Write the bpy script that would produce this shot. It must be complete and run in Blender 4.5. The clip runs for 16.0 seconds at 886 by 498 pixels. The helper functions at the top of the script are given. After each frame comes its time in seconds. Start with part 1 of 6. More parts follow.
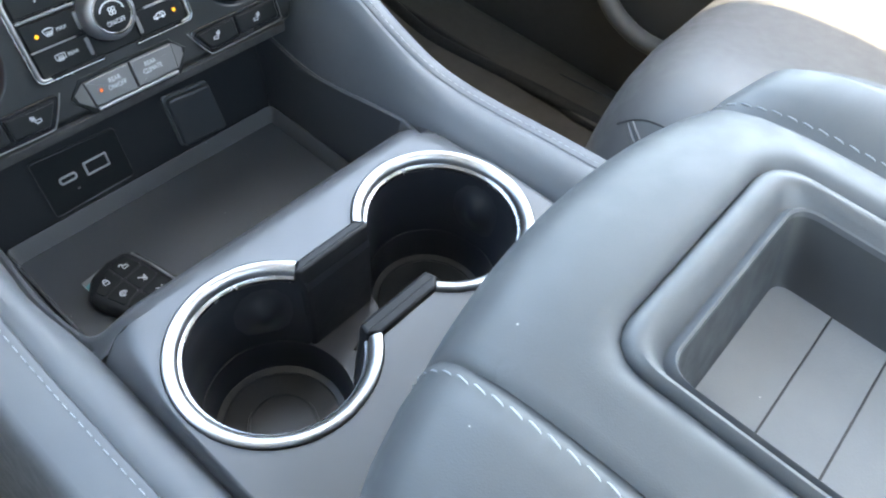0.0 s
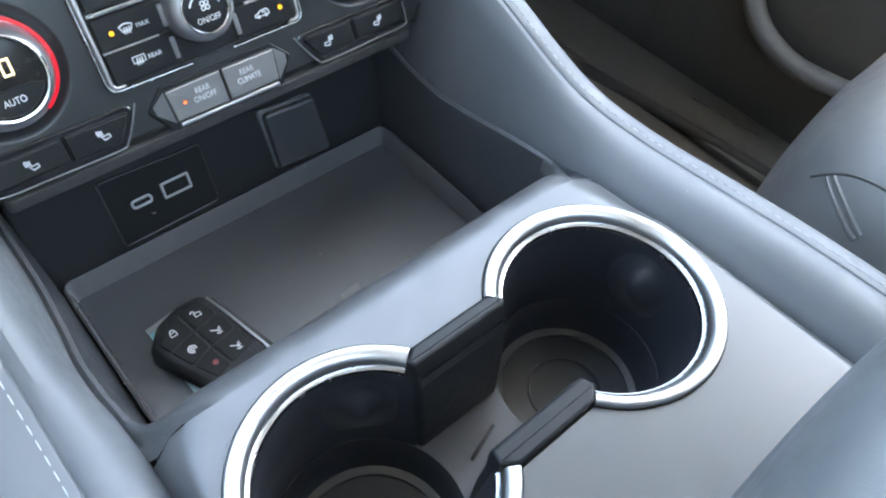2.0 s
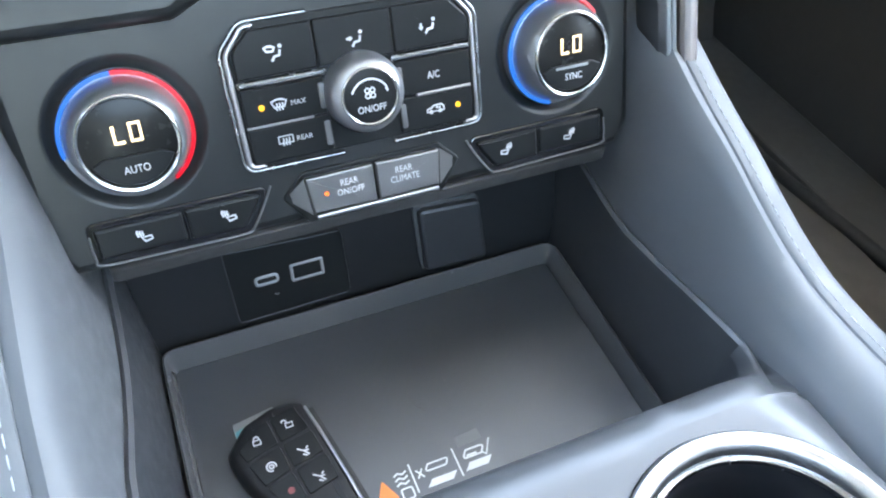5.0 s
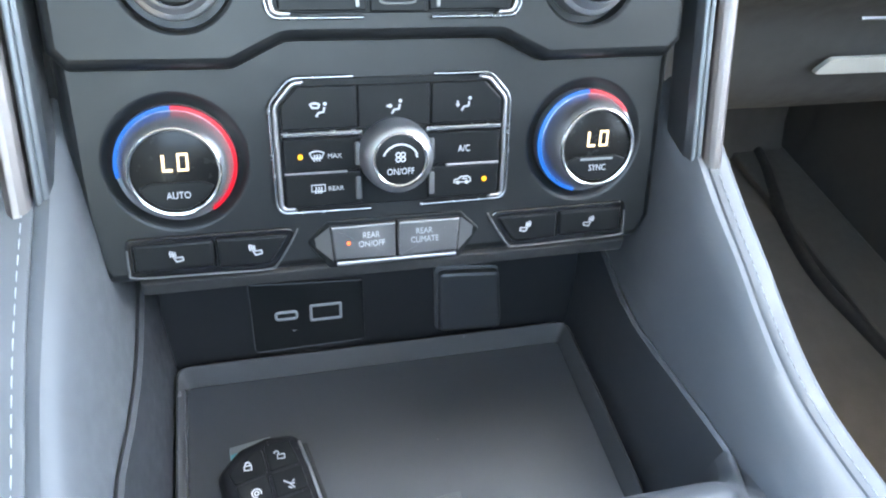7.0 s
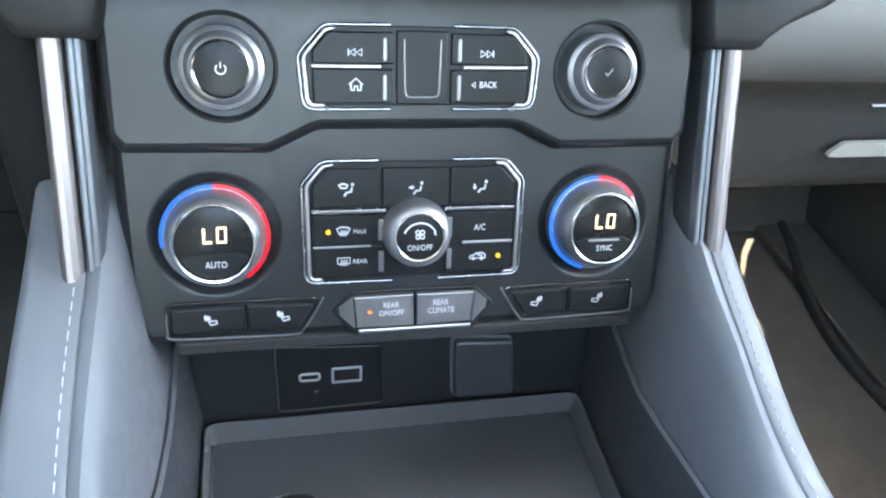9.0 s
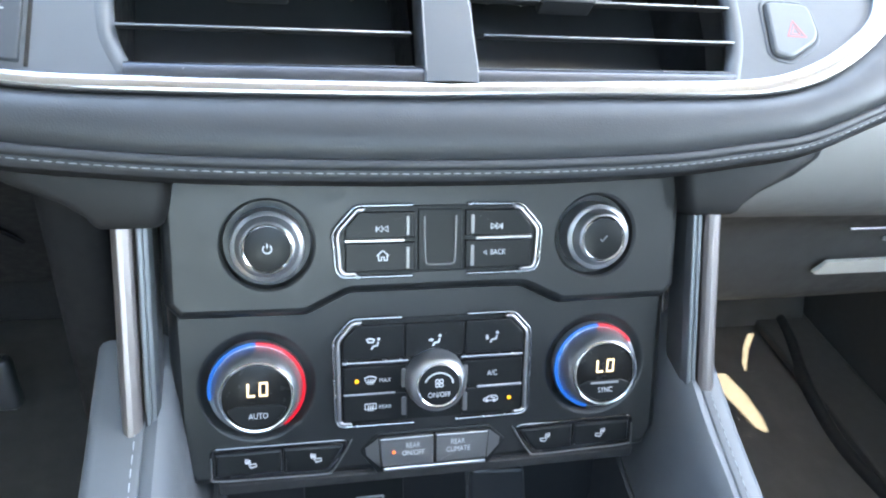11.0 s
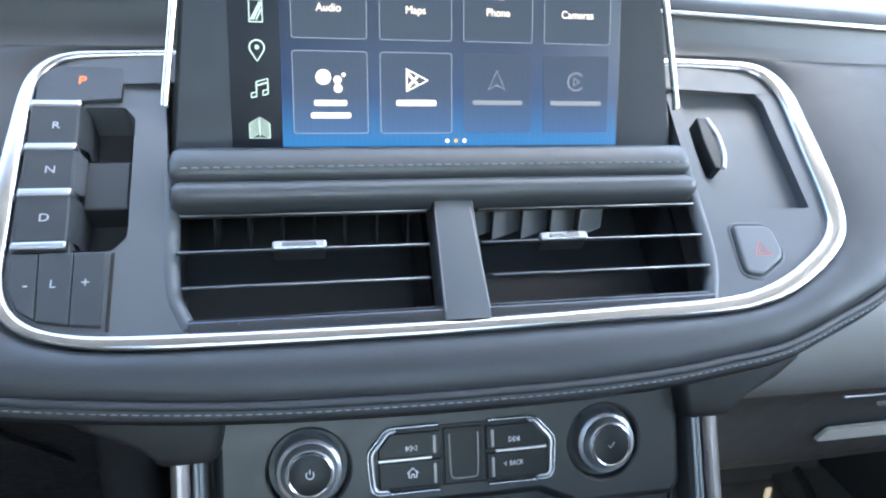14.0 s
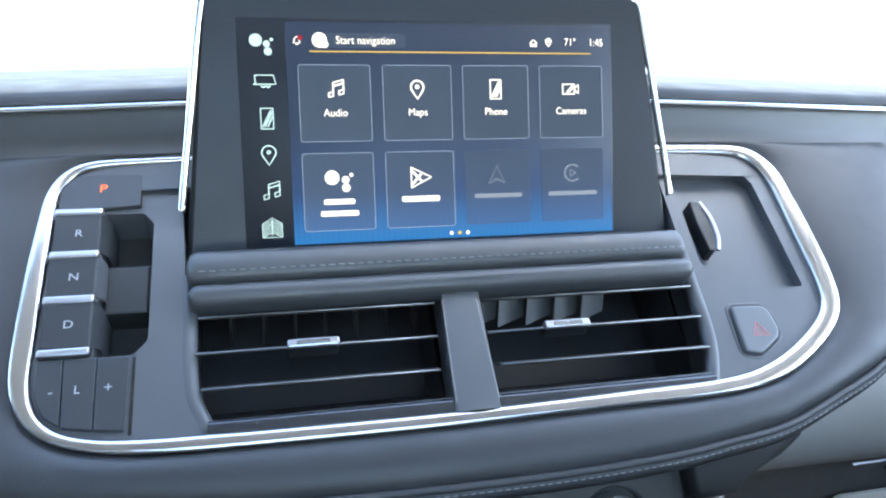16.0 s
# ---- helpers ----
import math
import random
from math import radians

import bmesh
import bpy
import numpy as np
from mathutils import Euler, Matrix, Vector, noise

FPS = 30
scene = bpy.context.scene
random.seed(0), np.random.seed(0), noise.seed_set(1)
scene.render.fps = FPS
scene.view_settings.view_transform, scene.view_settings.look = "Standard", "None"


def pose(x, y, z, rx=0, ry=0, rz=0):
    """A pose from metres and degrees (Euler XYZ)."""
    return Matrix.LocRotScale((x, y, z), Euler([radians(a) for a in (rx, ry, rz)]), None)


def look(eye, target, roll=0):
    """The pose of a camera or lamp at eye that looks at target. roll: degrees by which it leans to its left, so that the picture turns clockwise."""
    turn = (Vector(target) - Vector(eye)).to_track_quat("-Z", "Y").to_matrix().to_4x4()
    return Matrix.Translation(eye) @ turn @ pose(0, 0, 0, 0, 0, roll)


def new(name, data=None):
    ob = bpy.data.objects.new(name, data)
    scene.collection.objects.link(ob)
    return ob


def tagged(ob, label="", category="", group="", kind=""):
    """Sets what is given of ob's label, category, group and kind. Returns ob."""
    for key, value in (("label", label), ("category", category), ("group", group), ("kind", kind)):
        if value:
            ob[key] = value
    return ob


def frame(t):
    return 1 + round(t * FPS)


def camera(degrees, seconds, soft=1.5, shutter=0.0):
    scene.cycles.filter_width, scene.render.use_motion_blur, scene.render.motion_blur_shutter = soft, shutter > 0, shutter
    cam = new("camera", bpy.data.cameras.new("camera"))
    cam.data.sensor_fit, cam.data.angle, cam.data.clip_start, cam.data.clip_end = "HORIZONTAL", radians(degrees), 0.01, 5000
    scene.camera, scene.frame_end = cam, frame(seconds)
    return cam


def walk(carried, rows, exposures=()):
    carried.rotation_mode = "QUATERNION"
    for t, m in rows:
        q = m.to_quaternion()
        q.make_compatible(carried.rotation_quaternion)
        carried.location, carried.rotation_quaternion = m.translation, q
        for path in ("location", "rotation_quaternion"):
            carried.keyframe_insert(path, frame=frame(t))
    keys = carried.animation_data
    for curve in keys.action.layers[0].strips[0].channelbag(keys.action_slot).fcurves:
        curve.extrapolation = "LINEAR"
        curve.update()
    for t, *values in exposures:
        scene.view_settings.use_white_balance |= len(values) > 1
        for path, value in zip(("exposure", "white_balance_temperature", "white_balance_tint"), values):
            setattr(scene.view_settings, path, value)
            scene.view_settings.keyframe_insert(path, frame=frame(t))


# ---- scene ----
# Axes: x to the car's right, y to its front, z up from the floor; x = 0 is the middle of the console.
cam = camera(60.6, 16.0, 2.1)
PATH = [
    (0, (-0.1681, -0.3543, 0.7638), (0.3631, -0.0006, -0.0061), 10.18),
    (0.5, (-0.1593, -0.34, 0.7486), (0.3604, 0.0309, -0.0211), 9.53),
    (1, (-0.1476, -0.3203, 0.7324), (0.3542, 0.0731, -0.0381), 8.58),
    (1.5, (-0.1343, -0.299, 0.7175), (0.3476, 0.1163, -0.054), 7.77),
    (2, (-0.1227, -0.2783, 0.7055), (0.3369, 0.1554, -0.0696), 7.33),
    (2.5, (-0.1135, -0.2584, 0.6924), (0.3228, 0.198, -0.083), 6.89),
    (3, (-0.1036, -0.2438, 0.6807), (0.3027, 0.2423, -0.0931), 6.05),
    (3.5, (-0.0956, -0.2338, 0.6746), (0.2835, 0.2773, -0.0968), 5.71),
    (4, (-0.0871, -0.2277, 0.6744), (0.2651, 0.3072, -0.0936), 5.52),
    (4.5, (-0.079, -0.2222, 0.6776), (0.2447, 0.3434, -0.0809), 5.08),
    (4.7, (-0.0775, -0.2212, 0.6797), (0.235, 0.3561, -0.0746), 4.94),
    (7, (-0.0623, -0.2384, 0.6961), (0.186, 0.4369, 0.0016), 9.09),
    (7.5, (-0.0617, -0.2408, 0.6982), (0.1812, 0.4493, 0.0164), 9.7),
    (8, (-0.0613, -0.2427, 0.7001), (0.176, 0.4612, 0.0306), 9.83),
    (8.2, (-0.06, -0.2447, 0.7018), (0.1692, 0.467, 0.0378), 9.45),
    (10.5, (-0.0723, -0.2583, 0.7577), (0.1422, 0.5227, 0.1711), 7.13),
    (11, (-0.0755, -0.2606, 0.7688), (0.1403, 0.539, 0.2083), 6.76),
    (11.5, (-0.0793, -0.2662, 0.7802), (0.1363, 0.5516, 0.2466), 6.2),
    (12, (-0.0834, -0.2686, 0.7919), (0.1338, 0.5656, 0.2851), 5.73),
    (12.5, (-0.0856, -0.2717, 0.7995), (0.1318, 0.5785, 0.3202), 5.16),
    (13, (-0.0873, -0.2747, 0.8082), (0.1291, 0.5914, 0.3575), 4.51),
    (13.5, (-0.0898, -0.2767, 0.8171), (0.1284, 0.6019, 0.3923), 3.95),
    (14, (-0.0919, -0.2796, 0.8258), (0.1251, 0.6126, 0.4298), 3.37),
    (14.5, (-0.0945, -0.2835, 0.8337), (0.1242, 0.6188, 0.4621), 2.87),
    (15, (-0.0948, -0.2857, 0.8402), (0.1222, 0.6249, 0.4886), 2.37),
    (15.5, (-0.0968, -0.2859, 0.8455), (0.1233, 0.6309, 0.5122), 1.96),
    (16, (-0.0985, -0.2869, 0.8476), (0.1222, 0.6338, 0.5257), 1.57),
]
EXPOSURES = [(0.0, 4.90, 8700, 6), (3.0, 5.22, 8600, 6), (8.0, 5.37, 8400, 6), (11.0, 5.12, 8100, 6), (13.5, 4.50, 7500, 6), (16.0, 4.12, 6900, 6)]
walk(cam, [(t, look(eye, target, roll)) for t, eye, target, roll in PATH], EXPOSURES)

# ---------------------------------------------------------------- light and exposure
SUN_DIR = Vector((-0.40, 0.16, -0.90)).normalized()
world = bpy.data.worlds.new("world")
scene.world = world
world.use_nodes = True
wn = world.node_tree.nodes
sky = wn.new("ShaderNodeTexSky")
sky.sky_type = "NISHITA"
sky.sun_disc = False
sky.sun_elevation = math.asin(-SUN_DIR.z)
sky.sun_rotation = math.atan2(-SUN_DIR.x, -SUN_DIR.y)
wn["Background"].inputs["Strength"].default_value = 0.15
world.node_tree.links.new(sky.outputs[0], wn["Background"].inputs["Color"])
sun_data = bpy.data.lights.new("sun", "SUN")
sun_data.energy, sun_data.angle, sun_data.color = 1.08, radians(0.53), (1.0, 0.92, 0.78)
sun_lamp = new("sun", sun_data)
sun_lamp.matrix_basis = look((4, -1, 6), Vector((4, -1, 6)) + SUN_DIR)


# ---------------------------------------------------------------- materials
def material(name, color, rough=0.5, metal=0.0, grain=0.0, scale=900.0, mottle=0.12, wear=40.0, coat=0.0, kind="noise", emit=None, power=1.0, spec=0.5):
    """Principled surface: colour mottled at a coarse scale, relief and gloss broken up at a fine one."""
    m = bpy.data.materials.new(name)
    m.use_nodes = True
    nt = m.node_tree
    b = nt.nodes["Principled BSDF"]
    b.inputs["Metallic"].default_value = metal
    b.inputs["Roughness"].default_value = rough
    b.inputs["Coat Weight"].default_value = coat
    b.inputs["Specular IOR Level"].default_value = spec
    b.inputs["Base Color"].default_value = (*color, 1)
    if emit:
        b.inputs["Emission Color"].default_value = (*emit, 1)
        b.inputs["Emission Strength"].default_value = power
        return m
    co = nt.nodes.new("ShaderNodeTexCoord")
    if mottle:
        n1 = nt.nodes.new("ShaderNodeTexNoise")
        n1.inputs["Scale"].default_value, n1.inputs["Detail"].default_value = wear, 4
        nt.links.new(co.outputs["Object"], n1.inputs["Vector"])
        ramp = nt.nodes.new("ShaderNodeMix")
        ramp.data_type = "RGBA"
        ramp.inputs["A"].default_value = (*[c * (1 - mottle) for c in color], 1)
        ramp.inputs["B"].default_value = (*[min(1, c * (1 + mottle)) for c in color], 1)
        nt.links.new(n1.outputs["Fac"], ramp.inputs["Factor"])
        nt.links.new(ramp.outputs["Result"], b.inputs["Base Color"])
        mr = nt.nodes.new("ShaderNodeMapRange")
        mr.inputs["From Min"].default_value, mr.inputs["From Max"].default_value = 0.3, 0.7
        mr.inputs["To Min"].default_value, mr.inputs["To Max"].default_value = max(0.02, rough * 0.85), min(1, rough * 1.15)
        n2 = nt.nodes.new("ShaderNodeTexNoise")
        n2.inputs["Scale"].default_value, n2.inputs["Detail"].default_value = wear * 4, 5
        nt.links.new(co.outputs["Object"], n2.inputs["Vector"])
        nt.links.new(n2.outputs["Fac"], mr.inputs["Value"])
        nt.links.new(mr.outputs["Result"], b.inputs["Roughness"])
    if grain:
        if kind == "cells":
            n3 = nt.nodes.new("ShaderNodeTexVoronoi")
            out = n3.outputs["Distance"]
        else:
            n3 = nt.nodes.new("ShaderNodeTexNoise")
            n3.inputs["Detail"].default_value = 3
            out = n3.outputs["Fac"]
        n3.inputs["Scale"].default_value = scale
        nt.links.new(co.outputs["Object"], n3.inputs["Vector"])
        bump = nt.nodes.new("ShaderNodeBump")
        bump.inputs["Strength"].default_value, bump.inputs["Distance"].default_value = grain, 0.0004
        nt.links.new(out, bump.inputs["Height"])
        nt.links.new(bump.outputs["Normal"], b.inputs["Normal"])
    return m


LEATHER = material("dark_leather", (0.104, 0.112, 0.122), 0.54, 0, 0.05, 2400, 0.08, 30, kind="cells", spec=0.38)
LEATHER_SEAT = material("seat_leather", (0.076, 0.077, 0.079), 0.5, 0, 0.05, 2000, 0.12, 25, kind="cells")
# the bolster leather toned down, so the armrest reads as less lit
LEATHER_DIMMED = material("dimmed_leather", (0.070, 0.075, 0.081), 0.50, 0, 0.07, 2400, 0.10, 30, kind="cells", spec=0.42)
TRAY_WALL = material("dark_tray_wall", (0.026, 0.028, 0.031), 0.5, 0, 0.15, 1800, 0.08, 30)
SOFT = material("soft_dash_skin", (0.028, 0.030, 0.034), 0.46, 0, 0.14, 1300, 0.08, 20, kind="cells", spec=0.36)
LOWER_DASH_LIT = material("lit_tone_lower_dash", (0.19, 0.187, 0.183), 0.42, 0, 0.2, 1100, 0.08, 20)
LID_SHADED = material("grained_lid_shaded", (0.062, 0.059, 0.056), 0.5, 0, 0.2, 1300, 0.1, 20)
PLASTIC = material("grained_black_plastic", (0.013, 0.014, 0.016), 0.45, 0, 0.25, 1800, 0.15, 50, spec=0.25)
PLASTIC_DIM = material("dull_black_plastic", (0.022, 0.022, 0.023), 0.65, 0, 0.3, 900, 0.2, 40)
PANEL = material("satin_charcoal_panel", (0.009, 0.010, 0.011), 0.40, 0, 0.10, 2400, 0.10, 40, spec=0.46)
BEZEL = material("satin_grey_bezel", (0.066, 0.070, 0.079), 0.42, 0.0, 0.15, 2200, 0.08, 30)
CONSOLE = material("satin_console_trim", (0.080, 0.083, 0.089), 0.34, 0.25, 0.08, 2600, 0.08, 18)
BUTTON = material("black_button", (0.011, 0.012, 0.013), 0.34, 0, 0.05, 2000, 0.10, 60, spec=0.18)
KEY = material("slate_key", (0.030, 0.033, 0.038), 0.42, 0, 0.08, 2000, 0.08, 60, spec=0.4)
INK_KEY = material("key_ink", (0.36, 0.37, 0.39), 0.6, 0, 0.0, 900, 0.08, 200)
SILVER_BUTTON = material("silver_button", (0.21, 0.206, 0.208), 0.38, 0.85, 0.05, 2000, 0.08, 80)
KNOB = material("satin_metal_knob", (0.40, 0.41, 0.43), 0.34, 0.85, 0.0, 2000, 0.02, 30)
CHROME = material("chrome", (0.60, 0.61, 0.63), 0.17, 1.0, 0.0, 900, 0.04, 60)
FRAME = material("dark_chrome", (0.30, 0.31, 0.33), 0.25, 1.0, 0.0, 900, 0.05, 60)
SATIN = material("satin_chrome", (0.42, 0.41, 0.42), 0.34, 1.0, 0.0, 900, 0.05, 60)
GLOSS = material("gloss_black", (0.010, 0.010, 0.012), 0.08, 0, 0.0, 900, 0.10, 60, coat=0.5)
RIM = material("brushed_bright_metal", (0.45, 0.45, 0.455), 0.36, 1.0, 0.0, 900, 0.05, 60)
SURROUND = material("satin_bright_surround", (0.44, 0.44, 0.45), 0.17, 1.0, 0.0, 900, 0.04, 60)
GLASS_BLACK = material("screen_glass", (0.010, 0.013, 0.020), 0.40, 0, 0.0, 900, 0.10, 20, spec=0.38)
RUBBER = material("black_rubber_mat", (0.035, 0.039, 0.045), 0.38, 0, 0.25, 1800, 0.10, 12, spec=0.85)
TRAY = material("tray_plastic", (0.038, 0.041, 0.046), 0.36, 0, 0.12, 1600, 0.10, 40)
ARM_TRAY = material("grained_tray_plastic", (0.066, 0.070, 0.076), 0.46, 0, 0.15, 1800, 0.08, 30)
# faint pink in this metal's colour stands for warm reflected light
PILLAR = material("brushed_pillar", (0.25, 0.222, 0.220), 0.40, 0.85, 0.0, 900, 0.05, 60)
VANE_LIT = material("lit_tone_vane", (0.125, 0.127, 0.13), 0.5, 0, 0.0, 900, 0.08, 60)
PILLAR_DARK = material("dark_brushed_pillar", (0.13, 0.14, 0.15), 0.40, 0.7, 0.0, 900, 0.05, 60)
VENT_DARK = material("vent_black", (0.020, 0.021, 0.023), 0.5, 0, 0.1, 1600, 0.10, 40, spec=0.4)
RUBBER_MARK = material("rubber_mark", (0.06, 0.06, 0.06), 0.5, 0, 0.0, 900, 0.1, 200)
WELL = material("cup_well_plastic", (0.018, 0.020, 0.025), 0.36, 0, 0.0, 1600, 0.05, 10, spec=0.5)
GRIP = material("grip_rubber", (0.018, 0.020, 0.025), 0.32, 0, 0.0, 1600, 0.05, 10, spec=0.9, coat=0.6)
LEDGE = material("ledge_leather", (0.046, 0.049, 0.054), 0.40, 0, 0.10, 1500, 0.10, 30, kind="cells")
MAT_RIM = material("mat_rim_plastic", (0.065, 0.068, 0.072), 0.24, 0, 0.0, 1600, 0.02, 8)
SOCKET_RIM = material("socket_rim", (0.24, 0.245, 0.25), 0.45, 0, 0.0, 900, 0.05, 60)
SILL = material("dark_gloss_metal", (0.055, 0.060, 0.070), 0.22, 0.8, 0.0, 900, 0.06, 25)
HAZARD = material("grey_switch_cap", (0.095, 0.10, 0.108), 0.45, 0, 0.1, 2200, 0.05, 30)
FLAP = material("outlet_flap", (0.030, 0.032, 0.036), 0.38, 0, 0.1, 2000, 0.1, 40)
ARM_FLOOR = material("tray_liner", (0.125, 0.128, 0.132), 0.6, 0, 0.25, 1400, 0.06, 30)
DUST = material("pale_dust", (0.50, 0.49, 0.47), 0.9, 0, 0.0, 900, 0.1, 300)
TOP_SKIN = material("matt_top_skin", (0.034, 0.036, 0.040), 0.75, 0, 0.06, 1300, 0.05, 8, spec=0.2)
# skin colour darkened for the shade below the dash edge and round sleeves
SKIN_SHADED = material("shaded_under_skin", (0.015, 0.015, 0.016), 0.55, 0, 0.1, 1300, 0.1, 30, spec=0.25)
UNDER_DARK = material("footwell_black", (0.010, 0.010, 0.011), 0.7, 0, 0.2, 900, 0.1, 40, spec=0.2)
CARPET = material("black_carpet", (0.080, 0.077, 0.072), 0.95, 0, 1.0, 700, 0.3, 30)
DOOR_LIGHT = material("grey_door_moulding", (0.14, 0.145, 0.15), 0.5, 0, 0.2, 900, 0.1, 30)
DOOR = material("door_card", (0.075, 0.073, 0.068), 0.55, 0, 0.3, 900, 0.1, 20)
# pale tone that stands in for sunlight on the glove box
SUN_PATCH = material("sun_patch_tone", (0.55, 0.53, 0.48), 0.5, 0, 0.2, 900, 0.08, 30)
HEADLINER = material("grey_headliner", (0.62, 0.62, 0.61), 0.9, 0, 0.4, 900, 0.08, 10)
THREAD = material("grey_thread", (0.33, 0.345, 0.37), 0.7, 0, 0.0, 900, 0.1, 300)
THREAD_DARK = material("dark_thread", (0.19, 0.20, 0.21), 0.7, 0, 0.0, 900, 0.1, 300)
INK = material("grey_ink", (0.55, 0.56, 0.58), 0.6, 0, 0.0, 900, 0.08, 200)
INK_DIM = material("dim_ink", (0.22, 0.23, 0.24), 0.6, 0, 0.0, 900, 0.1, 200)
CARD = material("pale_teal_card", (0.34, 0.50, 0.53), 0.4, 0, 0.0, 900, 0.1, 120)
TEAL = material("teal_print", (0.10, 0.36, 0.42), 0.4, 0, 0.0, 900, 0.2, 120)
WHITE_PRINT = material("white_print", (0.62, 0.64, 0.65), 0.5, 0, 0.0, 900, 0.1, 200)
ORANGE_PRINT = material("orange_print", (0.80, 0.22, 0.05), 0.5, 0, 0.0, 900, 0.1, 200)
RED_PRINT = material("red_print", (0.340, 0.100, 0.100), 0.5, 0, 0.0, 900, 0.1, 200)
RED_DIM = material("dark_red_print", (0.20, 0.04, 0.04), 0.5, 0, 0.0, 900, 0.1, 200)
CONCRETE = material("pale_concrete", (0.62, 0.61, 0.58), 0.9, 0, 0.2, 40, 0.15, 0.8)
GRASS = material("dry_grass", (0.20, 0.20, 0.07), 0.9, 0, 0.5, 60, 0.3, 1.5)
GLOW = dict(
    white=material("lit_white", (0, 0, 0), 0.5, emit=(1.0, 0.97, 0.92), power=0.1163),
    warm=material("lit_digits", (0, 0, 0), 0.5, emit=(1.0, 0.84, 0.62), power=0.0936),
    amber=material("lit_amber", (0, 0, 0), 0.5, emit=(1.0, 0.50, 0.02), power=0.0720),
    orange=material("lit_orange", (0, 0, 0), 0.5, emit=(1.0, 0.20, 0.05), power=0.0655),
    park=material("lit_park", (0, 0, 0), 0.5, emit=(1.0, 0.16, 0.03), power=0.15),
    red=material("lit_red", (0.05, 0, 0), 0.4, emit=(1.0, 0.014, 0.055), power=0.026, spec=0.3),
    blue=material("lit_blue", (0, 0, 0.05), 0.4, emit=(0.004, 0.17, 0.90), power=0.036, spec=0.3),
    dim=material("lit_dim", (0, 0, 0), 0.5, emit=(0.5, 0.6, 0.8), power=0.034),
    line=material("lit_tile_edge", (0, 0, 0), 0.4, emit=(0.55, 0.72, 1.0), power=0.040),
    cyan=material("lit_cyan", (0, 0, 0), 0.4, emit=(0.62, 0.92, 0.95), power=0.0756),
    yellow=material("lit_yellow", (0, 0, 0), 0.4, emit=(1.0, 0.66, 0.10), power=0.0576),
)


def display_material(name, high, middle, low, rough=0.42, spec=0.55):
    """Picture on the display: near black above with some reflected sky mixed in, deepening into blue towards its lower
    edge, with fine ribs.
    """
    m = bpy.data.materials.new(name)
    m.use_nodes = True
    nt = m.node_tree
    b = nt.nodes["Principled BSDF"]
    b.inputs["Base Color"].default_value = (0.008, 0.008, 0.01, 1)
    b.inputs["Roughness"].default_value = rough
    b.inputs["Specular IOR Level"].default_value = spec
    co = nt.nodes.new("ShaderNodeTexCoord")
    sep = nt.nodes.new("ShaderNodeSeparateXYZ")
    nt.links.new(co.outputs["Object"], sep.inputs[0])
    fall = nt.nodes.new("ShaderNodeMapRange")
    fall.inputs["From Min"].default_value, fall.inputs["From Max"].default_value = 0.770, 0.706
    nt.links.new(sep.outputs["Z"], fall.inputs["Value"])
    ramp = nt.nodes.new("ShaderNodeValToRGB")
    ramp.color_ramp.elements[0].color = (*high, 1)
    ramp.color_ramp.elements[1].color = (*low, 1)
    mid = ramp.color_ramp.elements.new(0.55)
    mid.color = (*middle, 1)
    nt.links.new(fall.outputs["Result"], ramp.inputs["Fac"])
    wave = nt.nodes.new("ShaderNodeTexWave")
    wave.inputs["Scale"].default_value = 95
    wave.inputs["Distortion"].default_value = 0.4
    nt.links.new(co.outputs["Object"], wave.inputs["Vector"])
    mix = nt.nodes.new("ShaderNodeMix")
    mix.data_type, mix.blend_type = "RGBA", "MULTIPLY"
    mix.inputs["Factor"].default_value = 0.15
    nt.links.new(ramp.outputs["Color"], mix.inputs["A"])
    nt.links.new(wave.outputs["Color"], mix.inputs["B"])
    nt.links.new(mix.outputs["Result"], b.inputs["Emission Color"])
    b.inputs["Emission Strength"].default_value = 0.060
    return m


# upper tones hold the picture's navy plus a painted sky reflection
GLOW["wall"] = display_material("lit_wallpaper", (0.024, 0.046, 0.105), (0.022, 0.068, 0.22), (0.03, 0.25, 0.70), 0.45, 0.3)
GLOW["tile"] = display_material("lit_tile", (0.030, 0.054, 0.105), (0.031, 0.064, 0.155), (0.03, 0.15, 0.46), 0.45, 0.34)


def glass_material():
    m = bpy.data.materials.new("clear_glass")
    m.use_nodes = True
    nt = m.node_tree
    nt.nodes.clear()
    clear, gloss = nt.nodes.new("ShaderNodeBsdfTransparent"), nt.nodes.new("ShaderNodeBsdfGlossy")
    clear.inputs["Color"].default_value = (0.90, 0.94, 0.94, 1)
    gloss.inputs["Roughness"].default_value = 0.02
    mix, out = nt.nodes.new("ShaderNodeMixShader"), nt.nodes.new("ShaderNodeOutputMaterial")
    mix.inputs[0].default_value = 0.05
    nt.links.new(clear.outputs[0], mix.inputs[1])
    nt.links.new(gloss.outputs[0], mix.inputs[2])
    nt.links.new(mix.outputs[0], out.inputs["Surface"])
    return m


GLASS = glass_material()


# ---------------------------------------------------------------- mesh helpers
def panel_frame(y, z, lean):
    """Axes of a panel that leans back: local x right, y up along it, z out of it."""
    a = radians(lean)
    m = Matrix(((1, 0, 0, 0), (0, math.sin(a), -math.cos(a), y), (0, math.cos(a), math.sin(a), z), (0, 0, 0, 1)))
    return m


CL = panel_frame(-0.008, 0.468, 24)
RA = panel_frame(0.027, 0.571, 24)
OV = panel_frame(0.064, 0.663, 53)
SC = panel_frame(0.145, 0.742, 15)
BW = panel_frame(0.017, 0.398, 17)
PP = panel_frame(-0.010, 0.501, 27)
FLAT = Matrix.Identity(4)


